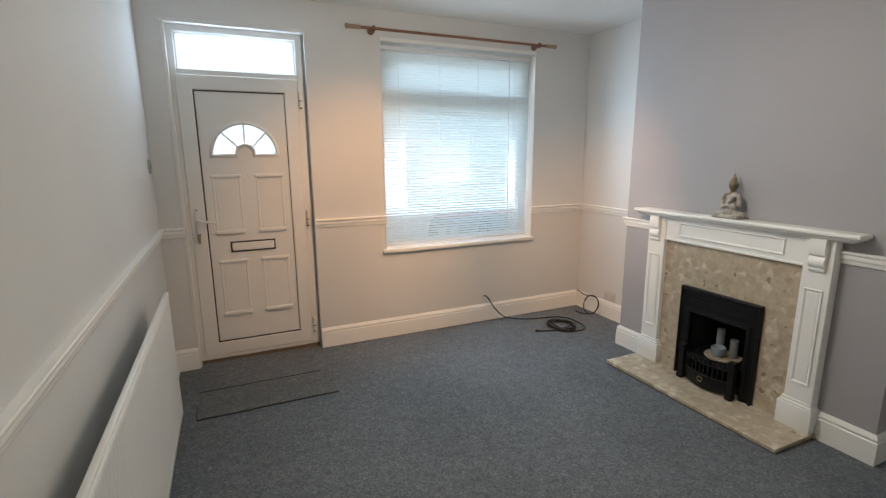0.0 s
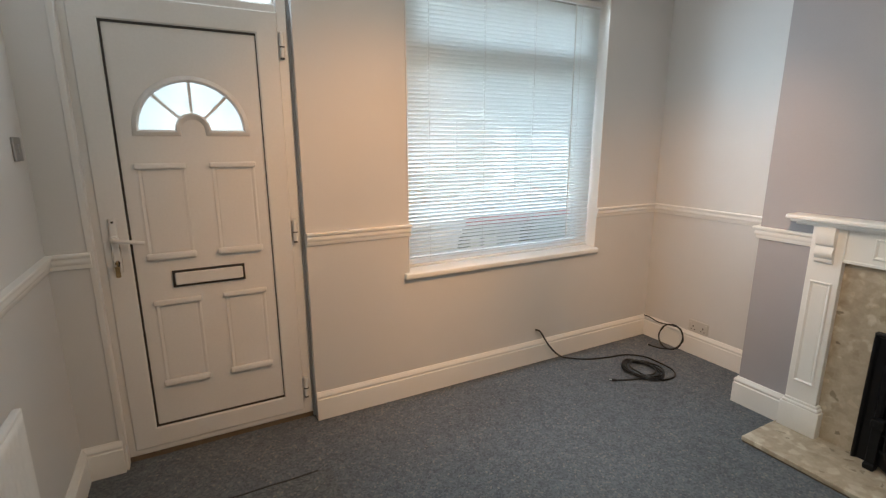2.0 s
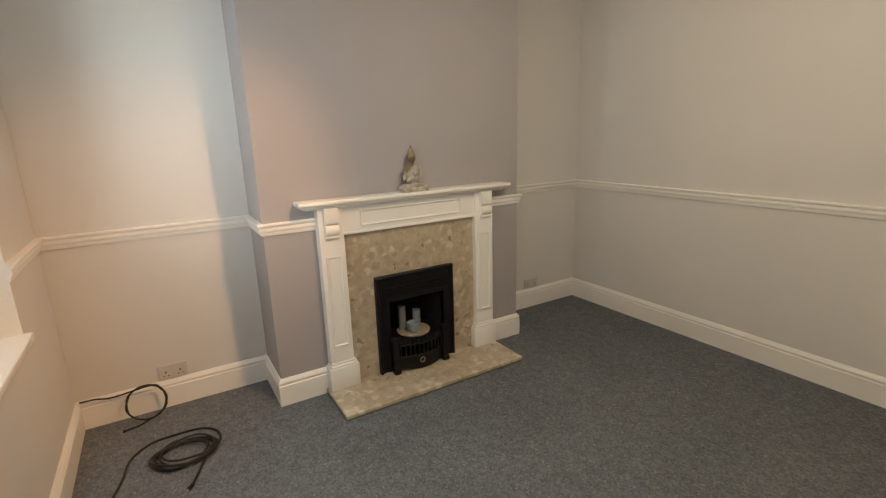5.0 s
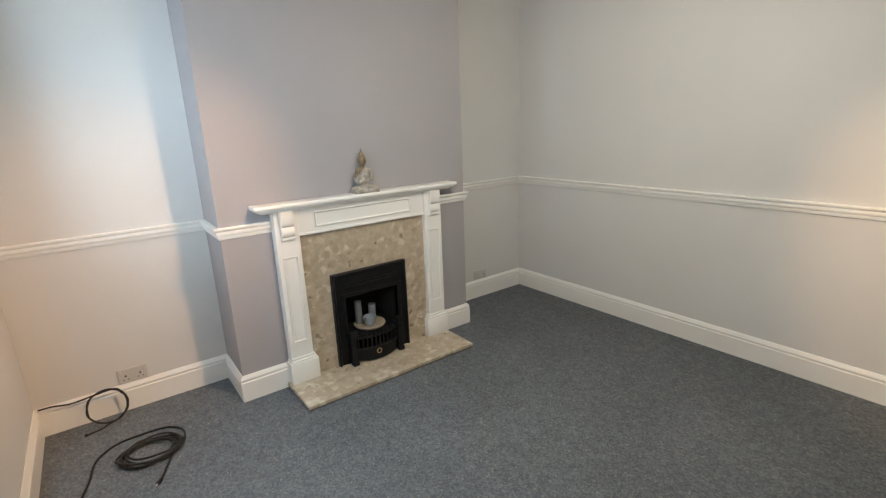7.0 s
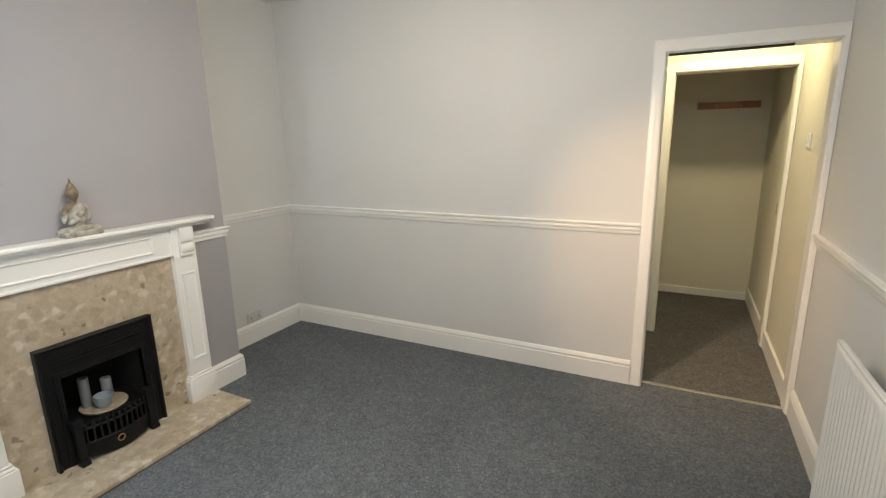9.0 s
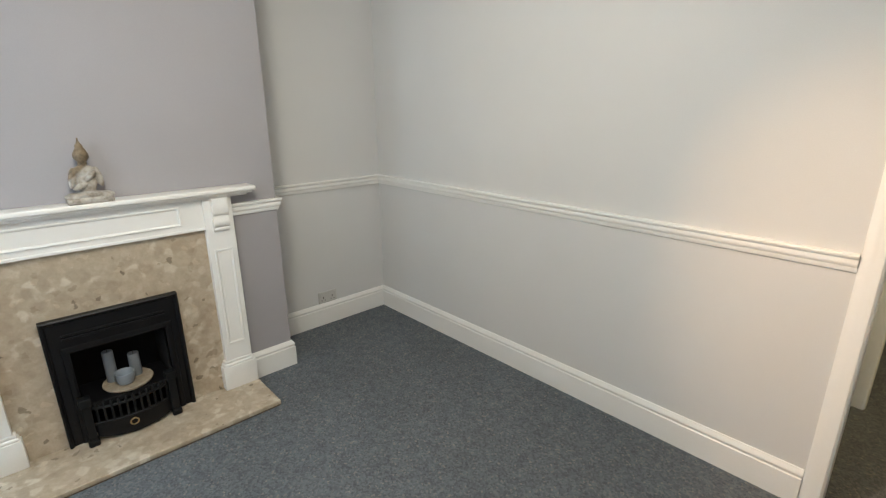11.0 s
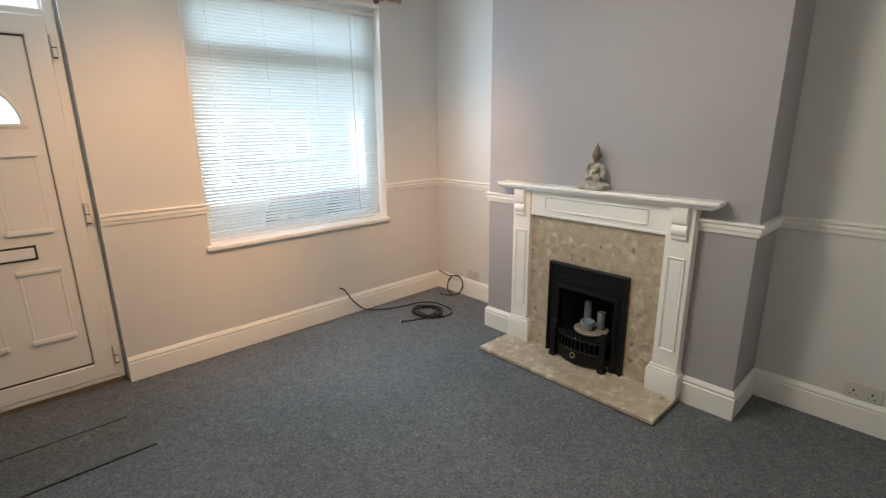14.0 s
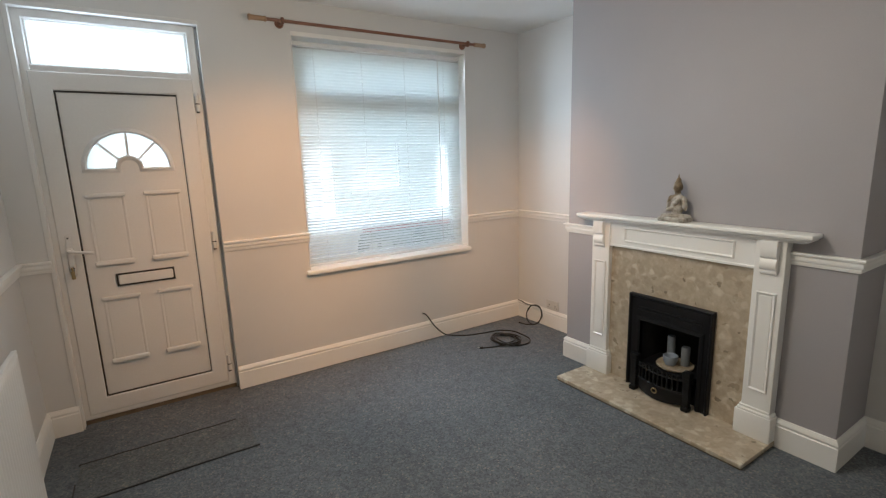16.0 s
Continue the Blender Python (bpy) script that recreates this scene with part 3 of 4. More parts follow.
    part("boss", lathe([(0.016, 0), (0.016, 0.012), (0.012, 0.016)], Matrix.Translation((0.235, sy - 0.008, 1.075)) @ pose(0, 0, 0, 90)), UPVC, plate, "", 40)
    part("screw", lathe([(0.005, 0), (0.005, 0.003)], Matrix.Translation((0.235, sy - 0.009, 1.148)) @ pose(0, 0, 0, 90), 10), GASKET, plate)
    kb = lathe([(0.009, 0), (0.009, 0.014)], Matrix.Translation((0.235, sy - 0.008, 0.972)) @ pose(0, 0, 0, 90), 14)
    cube(kb, 0.229, 0.241, sy - 0.016, sy - 0.008, 0.945, 0.972, 0.002)
    part("cylinder_lock", kb, GASKET, plate)
    key = box(0.232, 0.238, sy - 0.045, sy - 0.018, 0.962, 0.982, 0.002)
    cube(key, 0.226, 0.244, sy - 0.050, sy - 0.042, 0.915, 0.962, 0.003)
    part("key", key, BRASS, plate, "brass key hanging in the lock")
    for z in (1.915, 1.050, 0.195):
        hg = lathe([(0.009, -0.055), (0.011, -0.053), (0.011, 0.053), (0.009, 0.055)], pose(0.985, sy - 0.010, z), 12)
        hinge = part("hinge", hg, UPVC, sash, "", 40)
        part("hinge_gap", lathe([(0.012, -0.012), (0.012, -0.006)], pose(0.985, sy - 0.010, z), 12), GASKET, hinge)
        part("hinge_cap", lathe([(0.010, -0.062), (0.010, -0.055)], pose(0.985, sy - 0.010, z), 12), GASKET, hinge)
    part("mastic_joint", box(DX1 - 0.012, DX1 + 0.003, fy - 0.008, fy + 0.075, 0.0, DZ, 0.002), SEALANT, door, "grey sealant joint beside the frame")
    part("threshold", box(DX0 + 0.004, DX1 - 0.012, fy + 0.002, fy + 0.10, -0.02, 0.0255, 0.002), DARK_BASE, door, "dark brown threshold under the frame")


front_door()


# ---- window, sill and blind ----
def window():
    w = thing("window_1", "white plastic casement window with a top transom", "window", kind="structure")
    wy = NORTH + 0.135
    part("window_frame", rect_ring(WX0, WX1, WZ0, WZ1, 0.060, wy + 0.07, wy), UPVC, w)
    part("transom", box(WX0 + 0.058, WX1 - 0.058, wy, wy + 0.07, 1.915, 2.000, 0.005), UPVC, w)
    part("toplight_sash", rect_ring(WX0 + 0.058, WX1 - 0.058, 1.998, WZ1 - 0.058, 0.04, wy + 0.06, wy - 0.012), UPVC, w)
    part("catch", box(2.24, 2.36, wy - 0.035, wy - 0.012, 2.012, 2.034, 0.006), UPVC, w)
    for z0, z1 in ((WZ0 + 0.055, 1.917), (2.03, WZ1 - 0.09)):
        pane = part("pane", box(WX0 + 0.055, WX1 - 0.055, wy + 0.030, wy + 0.034, z0, z1), GLASS, w)
        pane.visible_shadow = False
    lin = bmesh.new()
    cube(lin, WX1 - 0.006, WX1 - 0.001, NORTH - 0.003, wy + 0.01, WZ0 + 0.018, WZ1 - 0.0285)
    cube(lin, WX0 + 0.001, WX0 + 0.006, NORTH - 0.003, wy + 0.01, WZ0 + 0.018, WZ1 - 0.0285)
    cube(lin, WX0 + 0.001, WX1 - 0.001, NORTH - 0.004, wy + 0.01, WZ1 - 0.028, WZ1 - 0.001)
    part("reveal_lining", lin, GLOSS, w)
    part("outer_sill", box(WX0 - 0.05, WX1 + 0.05, wy + 0.07, NORTH + 0.31, WZ0 - 0.06, WZ0 + 0.01, 0.008), PAVING, w)
    s = box(1.560, 3.000 + 0.022, 3.572, wy + 0.004, 0.724, 0.758, 0.008, 3)
    structure("window_sill", s, GLOSS, "white gloss wooden window board with a rounded edge", "window sill", 40)


window()


def venetian_blind():
    b = thing("venetian_blind", "white slatted venetian blind, lowered and half open in the window", "blind")
    y, x0, x1 = 3.672, WX0 + 0.012, WX1 - 0.022
    part("headrail", box(x0, x1, y - 0.014, y + 0.014, 2.318, 2.344, 0.003), SOCKET, b)
    part("bottom_rail", box(x0, x1, y - 0.011, y + 0.011, 0.768, 0.781, 0.004), SOCKET, b)
    pitch, tilt, half = 0.0217, radians(SLAT_TILT), 0.0125
    prof = []
    for k in (-1.0, -0.6, -0.14, 0.14, 0.6, 1.0):
        d, h = k * half, 0.0018 * (1 - k * k)
        prof.append((d * math.cos(tilt) + h * math.sin(tilt), -d * math.sin(tilt) + h * math.cos(tilt)))
    cords = (1.752, 2.112, 2.470, 2.830)
    xs = [x0] + [c + e for c in cords for e in (-0.0035, 0.0035)] + [x1]
    sb = bmesh.new()
    upper = [[sb.verts.new((x, py, pz)) for py, pz in prof] for x in xs]
    under = [[sb.verts.new((x, py, pz - 0.0007)) for py, pz in prof] for x in xs]
    for a in range(len(xs) - 1):
        for i in range(5):
            if i == 2 and a % 2:
                continue   # punched hole for the lift cord
            sb.faces.new((upper[a][i], upper[a][i + 1], upper[a + 1][i + 1], upper[a + 1][i]))
            sb.faces.new((under[a][i], under[a + 1][i], under[a + 1][i + 1], under[a][i + 1]))
        for i in (0, 5):
            sb.faces.new((upper[a][i], upper[a + 1][i], under[a + 1][i], under[a][i]))
    first = part("slat", sb, SLAT, b, "", 60)
    z = 0.796
    first.location = (0, y, z)
    rnd = random.Random(4)
    while z < 2.314 - pitch:
        z += pitch
        o = new("slat", first.data)
        o.parent = b
        o.location = (0, y + rnd.uniform(-0.0004, 0.0004), z + rnd.uniform(-0.0003, 0.0003))
        o.rotation_euler = (radians(rnd.uniform(-0.7, 0.7)), 0, 0)
    for x in cords:
        for dy in (-0.0135, 0.0135):
            part("ladder_cord", tube([(x, y + dy, 0.775), (x, y + dy, 2.32)], 0.0009, 5), SOCKET, b)
    part("wand", tube([(2.780, y - 0.022, 0.84), (2.775, y - 0.022, 1.6), (2.772, y - 0.020, 2.322)], 0.004, 8), SOCKET, b)


venetian_blind()


def curtain_pole():
    p = thing("curtain_pole", "thin brown wooden curtain pole above the window", "curtain pole")
    y, z, x0, x1 = NORTH - 0.085, 2.425, 1.346, 3.122
    part("pole", tube([(x0, y, z), (x1, y, z)], 0.0105, 14), PINE, p, "", 50)
    for x, s in ((x0, -1), (x1, 1)):
        part("finial", lathe([(0.011, 0), (0.017, 0.004), (0.017, 0.012), (0.014, 0.016), (0.0155, 0.026), (0.0155, 0.090), (0.019, 0.096), (0.019, 0.106), (0.012, 0.112)], Matrix.Translation((x - s * 0.075, y, z)) @ pose(0, 0, 0, 0, 90 * s, 0), 18), PALE_PINE, p, "paler worn wooden finial", 40)
    for x in (1.520, 2.985):
        bb = lathe([(0.020, -0.008), (0.022, -0.004), (0.022, 0.004), (0.020, 0.008)], pose(x, y, z, 0, 90, 0), 18)
        cube(bb, x - 0.010, x + 0.010, y, NORTH - 0.012, z - 0.012, z + 0.008, 0.004)
        lathe([(0.028, 0), (0.028, 0.008), (0.022, 0.013)], Matrix.Translation((x, NORTH, z)) @ pose(0, 0, 0, 90), 18, bb)
        part("bracket", bb, PINE, p, "", 40)


curtain_pole()


# ---- fireplace ----
FC = 1.798   # its middle along the wall


def to_wall(u, v, h):
    return (h, u, v)


def wall_frame(y0, y1, z0, z1, w, x_back, x_front):
    """A mitred moulding round a rectangle on the fireplace wall."""
    prof = [(0, x_back), (0, x_front + 0.003), (0.003, x_front), (w * 0.5, x_front + 0.001), (w * 0.7, x_front + 0.005), (w, x_back)]
    return moulding([(y0, z0), (y1, z0), (y1, z1), (y0, z1)], prof, None, to_wall, True)


def fireplace():
    f = thing("fireplace_surround", "white painted wooden fireplace surround with corbels and panelled pilasters", "fireplace")
    shelf = [(1.108, 2.480, 3.118, 1.110, 1.133, 0.006), (1.122, 2.466, 3.132, 1.098, 1.112, 0.005), (1.145, 2.443, 3.150, 1.086, 1.100, 0.004)]
    bm = bmesh.new()
    for y0, y1, x, z0, z1, bv in shelf:
        cube(bm, x, BX, y0, y1, z0, z1, bv, 3)
    part("mantel_shelf", bm, GLOSS, f, "", 40)
    fr = part("frieze", box(3.180, BX, FC - 0.445, FC + 0.445, 0.934, 1.088, 0.002), GLOSS, f)
    part("frieze_moulding", wall_frame(FC - 0.335, FC + 0.335, 0.968, 1.060, 0.014, 3.181, 3.171), GLOSS, fr)
    part("frieze_edge", box(3.174, 3.19, FC - 0.445, FC + 0.445, 0.930, 0.944, 0.003), GLOSS, fr)
    for s in (-1, 1):
        a, b = sorted((FC + s * 0.438, FC + s * 0.576))
        p = part("pilaster", box(3.168, BX, a, b, 0.19, 1.088, 0.003), GLOSS, f)
        lo, hi = sorted((FC + s * 0.462, FC + s * 0.552))
        part("panel_moulding", wall_frame(lo, hi, 0.292, 0.822, 0.014, 3.169, 3.160), GLOSS, p)
        part("panel_field", box(3.1655, 3.169, lo + 0.018, hi - 0.018, 0.312, 0.802, 0.001), GLOSS, p)
        pa, pb = sorted((FC + s * 0.414, FC + s * 0.590))
        pl = bmesh.new()
        cube(pl, 3.152, BX, pa, pb, 0.030, 0.165, 0.003)
        cube(pl, 3.156, BX, pa + 0.006, pb - 0.006, 0.160, 0.182, 0.010, 3)
        cube(pl, 3.162, BX, pa + 0.014, pb - 0.014, 0.180, 0.196, 0.005)
        part("plinth", pl, GLOSS, p, "", 40)
        ca, cb = sorted((FC + s * 0.472, FC + s * 0.546))
        prof = [(3.169, 0.915), (3.169, 1.088), (3.137, 1.088), (3.135, 1.060), (3.137, 1.012), (3.141, 1.004), (3.150, 0.998), (3.146, 0.988), (3.139, 0.972), (3.139, 0.958), (3.145, 0.946), (3.154, 0.938), (3.152, 0.930), (3.154, 0.922), (3.160, 0.916)]
        cbm = bmesh.new()
        sides = [[cbm.verts.new((x, y, z)) for x, z in prof] for y in (ca, cb)]
        for i in range(len(prof)):
            j = (i + 1) % len(prof)
            cbm.faces.new((sides[0][i], sides[0][j], sides[1][j], sides[1][i]))
        for side in sides:
            cbm.faces.new(side)
        part("corbel", cbm, GLOSS, p, "", 35)
    slab = pierced(FC - 0.440, FC + 0.440, 0.030, 0.936, [(FC - 0.215, FC + 0.215, 0.030, 0.60)], lambda u, v, s: (3.200 + 0.031 * s, u, v))
    tagged(mesh_object("marble_back_panel", slab, MARBLE), "beige mottled marble panel round the fire opening", "fireplace panel")
    hearth = thing("hearth", "beige mottled marble hearth slab on the carpet", "hearth")
    part("slab", box(2.873, BX - 0.001, 1.205, 2.402, 0.007, 0.030, 0.004, 3), MARBLE, hearth)
    # inset dark strip that draws the shadow line between slab and carpet
    part("shadow_line_strip", box(2.877, BX - 0.001, 1.209, 2.398, 0.0, 0.0065), DARK_BASE, hearth, "dark brown strip drawing the shadow line under the slab")


fireplace()


def fire_insert():
    g = thing("fire_insert", "black cast-iron fire insert with a curved fret grate", "fireplace insert")
    y0, y1, z1 = 1.537, 2.070, 0.648
    oy0, oy1, oz = 1.612, 1.988, 0.482
    face = pierced(y0, y1, 0.030, z1, [(oy0, oy1, 0.030, oz)], lambda u, v, s: (3.180 + 0.020 * s, u, v))
    part("front_plate", face, IRON, g)
    rim = moulding([(y1, 0.030), (y1, z1), (y0, z1), (y0, 0.030)], [(0, 3.180), (0, 3.170), (0.006, 3.166), (0.014, 3.170), (0.020, 3.180)], None, to_wall)
    part("outer_rim", rim, IRON, g)
    inner = moulding([(oy1, 0.030), (oy1, oz), (oy0, oz), (oy0, 0.030)], [(-0.030, 3.180), (-0.026, 3.174), (-0.010, 3.172), (0.0, 3.178), (0.0, 3.22), (-0.01, 3.22)], None, to_wall)
    part("inner_rim", inner, IRON, g)
    for z in (0.548, 0.566):
        part("hood_rib", box(3.170, 3.181, y0 + 0.065, y1 - 0.065, z, z + 0.008, 0.003), IRON, g)
    fb = bmesh.new()
    cube(fb, 3.500, 3.520, oy0 - 0.02, oy1 + 0.02, 0.0, 0.55)
    cube(fb, 3.201, 3.520, oy0 - 0.012, oy0 - 0.002, 0.0, 0.55)
    cube(fb, 3.201, 3.520, oy1 + 0.002, oy1 + 0.012, 0.0, 0.55)
    cube(fb, 3.201, 3.520, oy0 - 0.012, oy1 + 0.012, 0.53, 0.55)
    cube(fb, 3.236, 3.520, oy0 - 0.002, oy1 + 0.002, 0.0, 0.032)
    part("firebox", fb, SOOT, g)
    # bed that carries the dish
    part("fire_bed", box(3.17, 3.40, oy0 + 0.01, oy1 - 0.01, 0.185, 0.215, 0.006), IRON, g)
    for y in (1.637, 1.983):
        pb = bmesh.new()
        cube(pb, 3.120, 3.152, y - 0.017, y + 0.017, 0.030, 0.245, 0.003)
        cube(pb, 3.108, 3.158, y - 0.022, y + 0.022, 0.030, 0.062, 0.008)
        cube(pb, 3.112, 3.158, y - 0.024, y + 0.024, 0.232, 0.274, 0.005)
        part("grate_post", pb, GRATE, g, "square greyed iron post")

    def bow(y):
        return 3.146 - 0.038 * (1 - ((y - 1.808) / 0.16) ** 2)

    ys = [1.648 + 0.314 * i / 16 for i in range(17)]
    grate = part("grate", tube([(bow(y), y, 0.205) for y in ys], 0.008, 8), GRATE, g, "", 50)
    part("lower_rail", tube([(bow(y), y, 0.126) for y in ys], 0.008, 8), GRATE, grate, "", 50)
    for i in range(11):
        y = 1.662 + 0.286 * i / 10
        bb = lathe([(0.0062, 0.122), (0.0062, 0.204), (0.0085, 0.212), (0.0075, 0.226), (0.002, 0.233)], pose(bow(y), y, 0), 8)
        part("fret_bar", bb, GRATE, grate, "", 50)
    apron = bmesh.new()
    rows = []
    for i, y in enumerate(ys):
        low = 0.036 + 0.022 * ((y - 1.805) / 0.16) ** 2
        rows.append([apron.verts.new((bow(y) + dx, y, z)) for dx, z in ((-0.004, low), (-0.009, 0.066), (-0.004, 0.122), (0.004, 0.122), (0.004, low))])
    for a, b in zip(rows, rows[1:]):
        for j in range(5):
            apron.faces.new((a[j], a[(j + 1) % 5], b[(j + 1) % 5], b[j]))
    apron.faces.new(rows[0])
    apron.faces.new(rows[-1])
    ash = part("ash_pan_cover", apron, IRON, g, "", 40)
    ring = []
    for i in range(19):
        a = 2 * math.pi * i / 18
        ring.append((3.098, 1.820 + 0.016 * math.cos(a), 0.094 + 0.016 * math.sin(a)))
    part("ring_knob", tube(ring, 0.0035, 8), BRASS, ash, "worn brass ring knob", 50)


fire_insert()

dish = lathe([(0.070, 0.0), (0.102, 0.006), (0.108, 0.016), (0.106, 0.020), (0.090, 0.016), (0.02, 0.014)], pose(3.262, 1.793, 0.2150), 32)
tagged(mesh_object("wooden_dish", dish, PLATEWOOD, None, 40), "round pale wooden dish holding candles in the grate", "dish")


def candle(x, y, h, r):
    c = thing("pillar_candle", "grey pillar candle standing on the wooden dish", "candle", "candles in the grate")
    c.location = (x, y, 0.2300)
    rnd = random.Random(int(h * 1000))
    body = lathe([(r * 0.97, 0), (r, 0.004), (r, h * 0.5), (r * 0.99, h - 0.004), (r * 0.92, h), (r * 0.55, h - 0.005), (0.003, h - 0.006)], None, 24)
    for v in body.verts:
        if v.co.z > h * 0.9:
            v.co.z += rnd.uniform(-0.0012, 0.0012)
    part("wax", body, WAX, c, "", 40)
    part("wick", tube([(0, 0, h - 0.007), (0.001, 0, h + 0.003), (0.003, 0.001, h + 0.010)], 0.0012, 6), CABLE, c)


candle(3.306, 1.849, 0.160, 0.024)
candle(3.298, 1.749, 0.118, 0.025)
bowl = lathe([(0.020, 0), (0.030, 0.004), (0.041, 0.030), (0.043, 0.060), (0.041, 0.062), (0.038, 0.058), (0.034, 0.020), (0.004, 0.012)], pose(3.232, 1.806, 0.2318), 28)
tagged(mesh_object("tealight_bowl", bowl, BOWL, None, 40), "small blue-grey ceramic tealight bowl on the dish", "bowl")


# ---- ornament on the mantel shelf ----
def ornament():
    bm = bmesh.new()

    def blob(x, y, z, rx, ry, rz, tip=0.0):
        made = bmesh.ops.create_uvsphere(bm, u_segments=20, v_segments=12, radius=1.0)
        m = Matrix.Translation((x, y, z)) @ pose(0, 0, 0, tip) @ Matrix.Diagonal((rx, ry, rz, 1))
        bmesh.ops.transform(bm, matrix=m, verts=made["verts"])

    cube(bm, -0.044, 0.048, -0.080, 0.082, 0.0, 0.024, 0.005)
    blob(0.004, -0.042, 0.028, 0.040, 0.050, 0.017)
    blob(0.004, 0.040, 0.028, 0.040, 0.048, 0.017)
    blob(-0.018, 0.000, 0.036, 0.026, 0.052, 0.013)
    blob(0.016, 0.000, 0.078, 0.030, 0.036, 0.050)
    blob(0.018, 0.000, 0.128, 0.026, 0.044, 0.026)
    blob(0.012, 0.046, 0.104, 0.016, 0.013, 0.044, 10)
    blob(0.012, -0.046, 0.104, 0.016, 0.014, 0.044, -10)
    blob(-0.012, 0.026, 0.070, 0.014, 0.028, 0.012, -24)
    blob(-0.014, -0.014, 0.112, 0.012, 0.030, 0.012, -46)
    blob(0.018, 0.000, 0.160, 0.016, 0.0165, 0.020)
    blob(0.014, 0.000, 0.196, 0.026, 0.0245, 0.036)
    blob(0.018, 0.0230, 0.193, 0.006, 0.005, 0.016)
    blob(0.018, -0.0230, 0.193, 0.006, 0.005, 0.016)
    blob(0.018, 0.000, 0.231, 0.015, 0.0145, 0.014)
    lathe([(0.011, 0.232), (0.0075, 0.243), (0.0042, 0.255), (0.0025, 0.268)], pose(0.018, 0, 0), 12, bm)
    ob = mesh_object("statue", bm, STATUE)
    ob.location = (3.166, 1.794, 1.1331)
    r = ob.modifiers.new("merge", "REMESH")
    r.mode, r.voxel_size, r.use_smooth_shade = "VOXEL", 0.003, True
    sm = ob.modifiers.new("soften", "SMOOTH")
    sm.iterations = 2
    tagged(ob, "small seated statue, bronze head and pale robe, on the mantel", "statue")


ornament()


# ---- radiator ----
def radiator():
    r = thing("radiator", "white panel radiator mounted on the wall below the dado rail", "radiator")
    y0, y1, z0, z1, x = 1.000, 2.652, 0.155, 0.832, 0.113
    bm = bmesh.new()
    n = 50
    step = (y1 - y0 - 0.06) / n
    pts = [(y0, x - 0.006), (y0 + 0.004, x)]
    for i in range(n):
        a = y0 + 0.03 + i * step
        pts += [(a, x), (a + step * 0.18, x - 0.005), (a + step * 0.42, x - 0.005), (a + step * 0.6, x)]
    pts += [(y1 - 0.004, x), (y1, x - 0.006)]
    zs = [z0, z0 + 0.035, z0 + 0.055, z1 - 0.055, z1 - 0.035, z1]
    grid = []
    for z in zs:
        flat = z in (zs[0], zs[1], zs[4], zs[5])
        grid.append([bm.verts.new((x if flat and 0 < k < len(pts) - 1 else px, py, z)) for k, (py, px) in enumerate(pts)])
    for a, b in zip(grid, grid[1:]):
        for i in range(len(pts) - 1):
            bm.faces.new((a[i], a[i + 1], b[i + 1], b[i]))
    front = part("front_panel", bm, RAD, r, "", 30)
    so = front.modifiers.new("thickness", "SOLIDIFY")
    so.thickness, so.offset = 0.010, 0
    part("top_seam", box(x - 0.014, x + 0.006, y0, y1, z1 - 0.008, z1 + 0.006, 0.005), RAD, r, "", 40)
    for y in (y0 + 0.25, y1 - 0.25):
        part("bracket", box(0.0, 0.110, y - 0.02, y + 0.02, z0 + 0.1, z1 - 0.22, 0.003), RAD, r)
    part("end_cap", box(0.050, x - 0.010, y0 + 0.008, y0 + 0.030, z0 + 0.015, z0 + 0.045, 0.004), RAD, r)
    part("end_cap", box(0.050, x - 0.010, y1 - 0.030, y1 - 0.008, z0 + 0.015, z0 + 0.045, 0.004), RAD, r)
    for y, s in ((y0, -1), (y1, 1)):
        v = lathe([(0.011, 0), (0.011, 0.030), (0.015, 0.032), (0.015, 0.045), (0.011, 0.048), (0.011, 0.075), (0.017, 0.078), (0.018, 0.115), (0.014, 0.124)], pose(0.075, y + s * 0.035, 0.095), 16)
        lathe([(0.010, 0), (0.010, 0.06)], Matrix.Translation((0.075, y + s * 0.045, z0 + 0.030)) @ pose(0, 0, 0, 90 * s), 14, v)
        valve = part("valve", v, CHROME if s < 0 else RAD, r, "chrome radiator valve" if s < 0 else "", 40)
        part("pipe", tube([(0.075, y + s * 0.035, 0.0), (0.075, y + s * 0.035, 0.10)], 0.0075, 10), RAD if s > 0 else CHROME, valve, "", 40)


radiator()


# ---- switches and sockets ----
def switch(m, label, face):
    s = thing("light_switch", label, "switch")
    part("plate", box(-0.043, 0.043, -0.009, 0, -0.043, 0.043, 0.003), face, s)
    part("rocker", box(-0.010, 0.010, -0.014, -0.008, -0.017, 0.017, 0.002), face, s)
    for u in (-0.030, 0.030):
        part("screw", lathe([(0.004, 0), (0.004, 0.0015)], Matrix.Translation((u, -0.009, 0)) @ pose(0, 0, 0, 90), 10), CHROME, s)
    s.matrix_basis = m


def socket(m, label):
    s = thing("wall_socket", label, "socket", "double sockets in the alcoves")
    part("plate", box(-0.073, 0.073, -0.009, 0, -0.043, 0.043, 0.004), DULL, s)
    for u in (-0.036, 0.036):
        part("rocker", box(u - 0.006 + (0.02 if u > 0 else -0.02), u + 0.006 + (0.02 if u > 0 else -0.02), -0.013, -0.008, 0.008, 0.030, 0.002), DULL, s)
        pins = bmesh.new()
        cube(pins, u - 0.004, u + 0.004, -0.0095, -0.008, -0.006, 0.006)
        cube(pins, u - 0.016, u - 0.008, -0.0095, -0.008, -0.024, -0.019)
        cube(pins, u + 0.008, u + 0.016, -0.0095, -0.008, -0.024, -0.019)
        part("pin_holes", pins, GASKET, s)
    s.matrix_basis = m


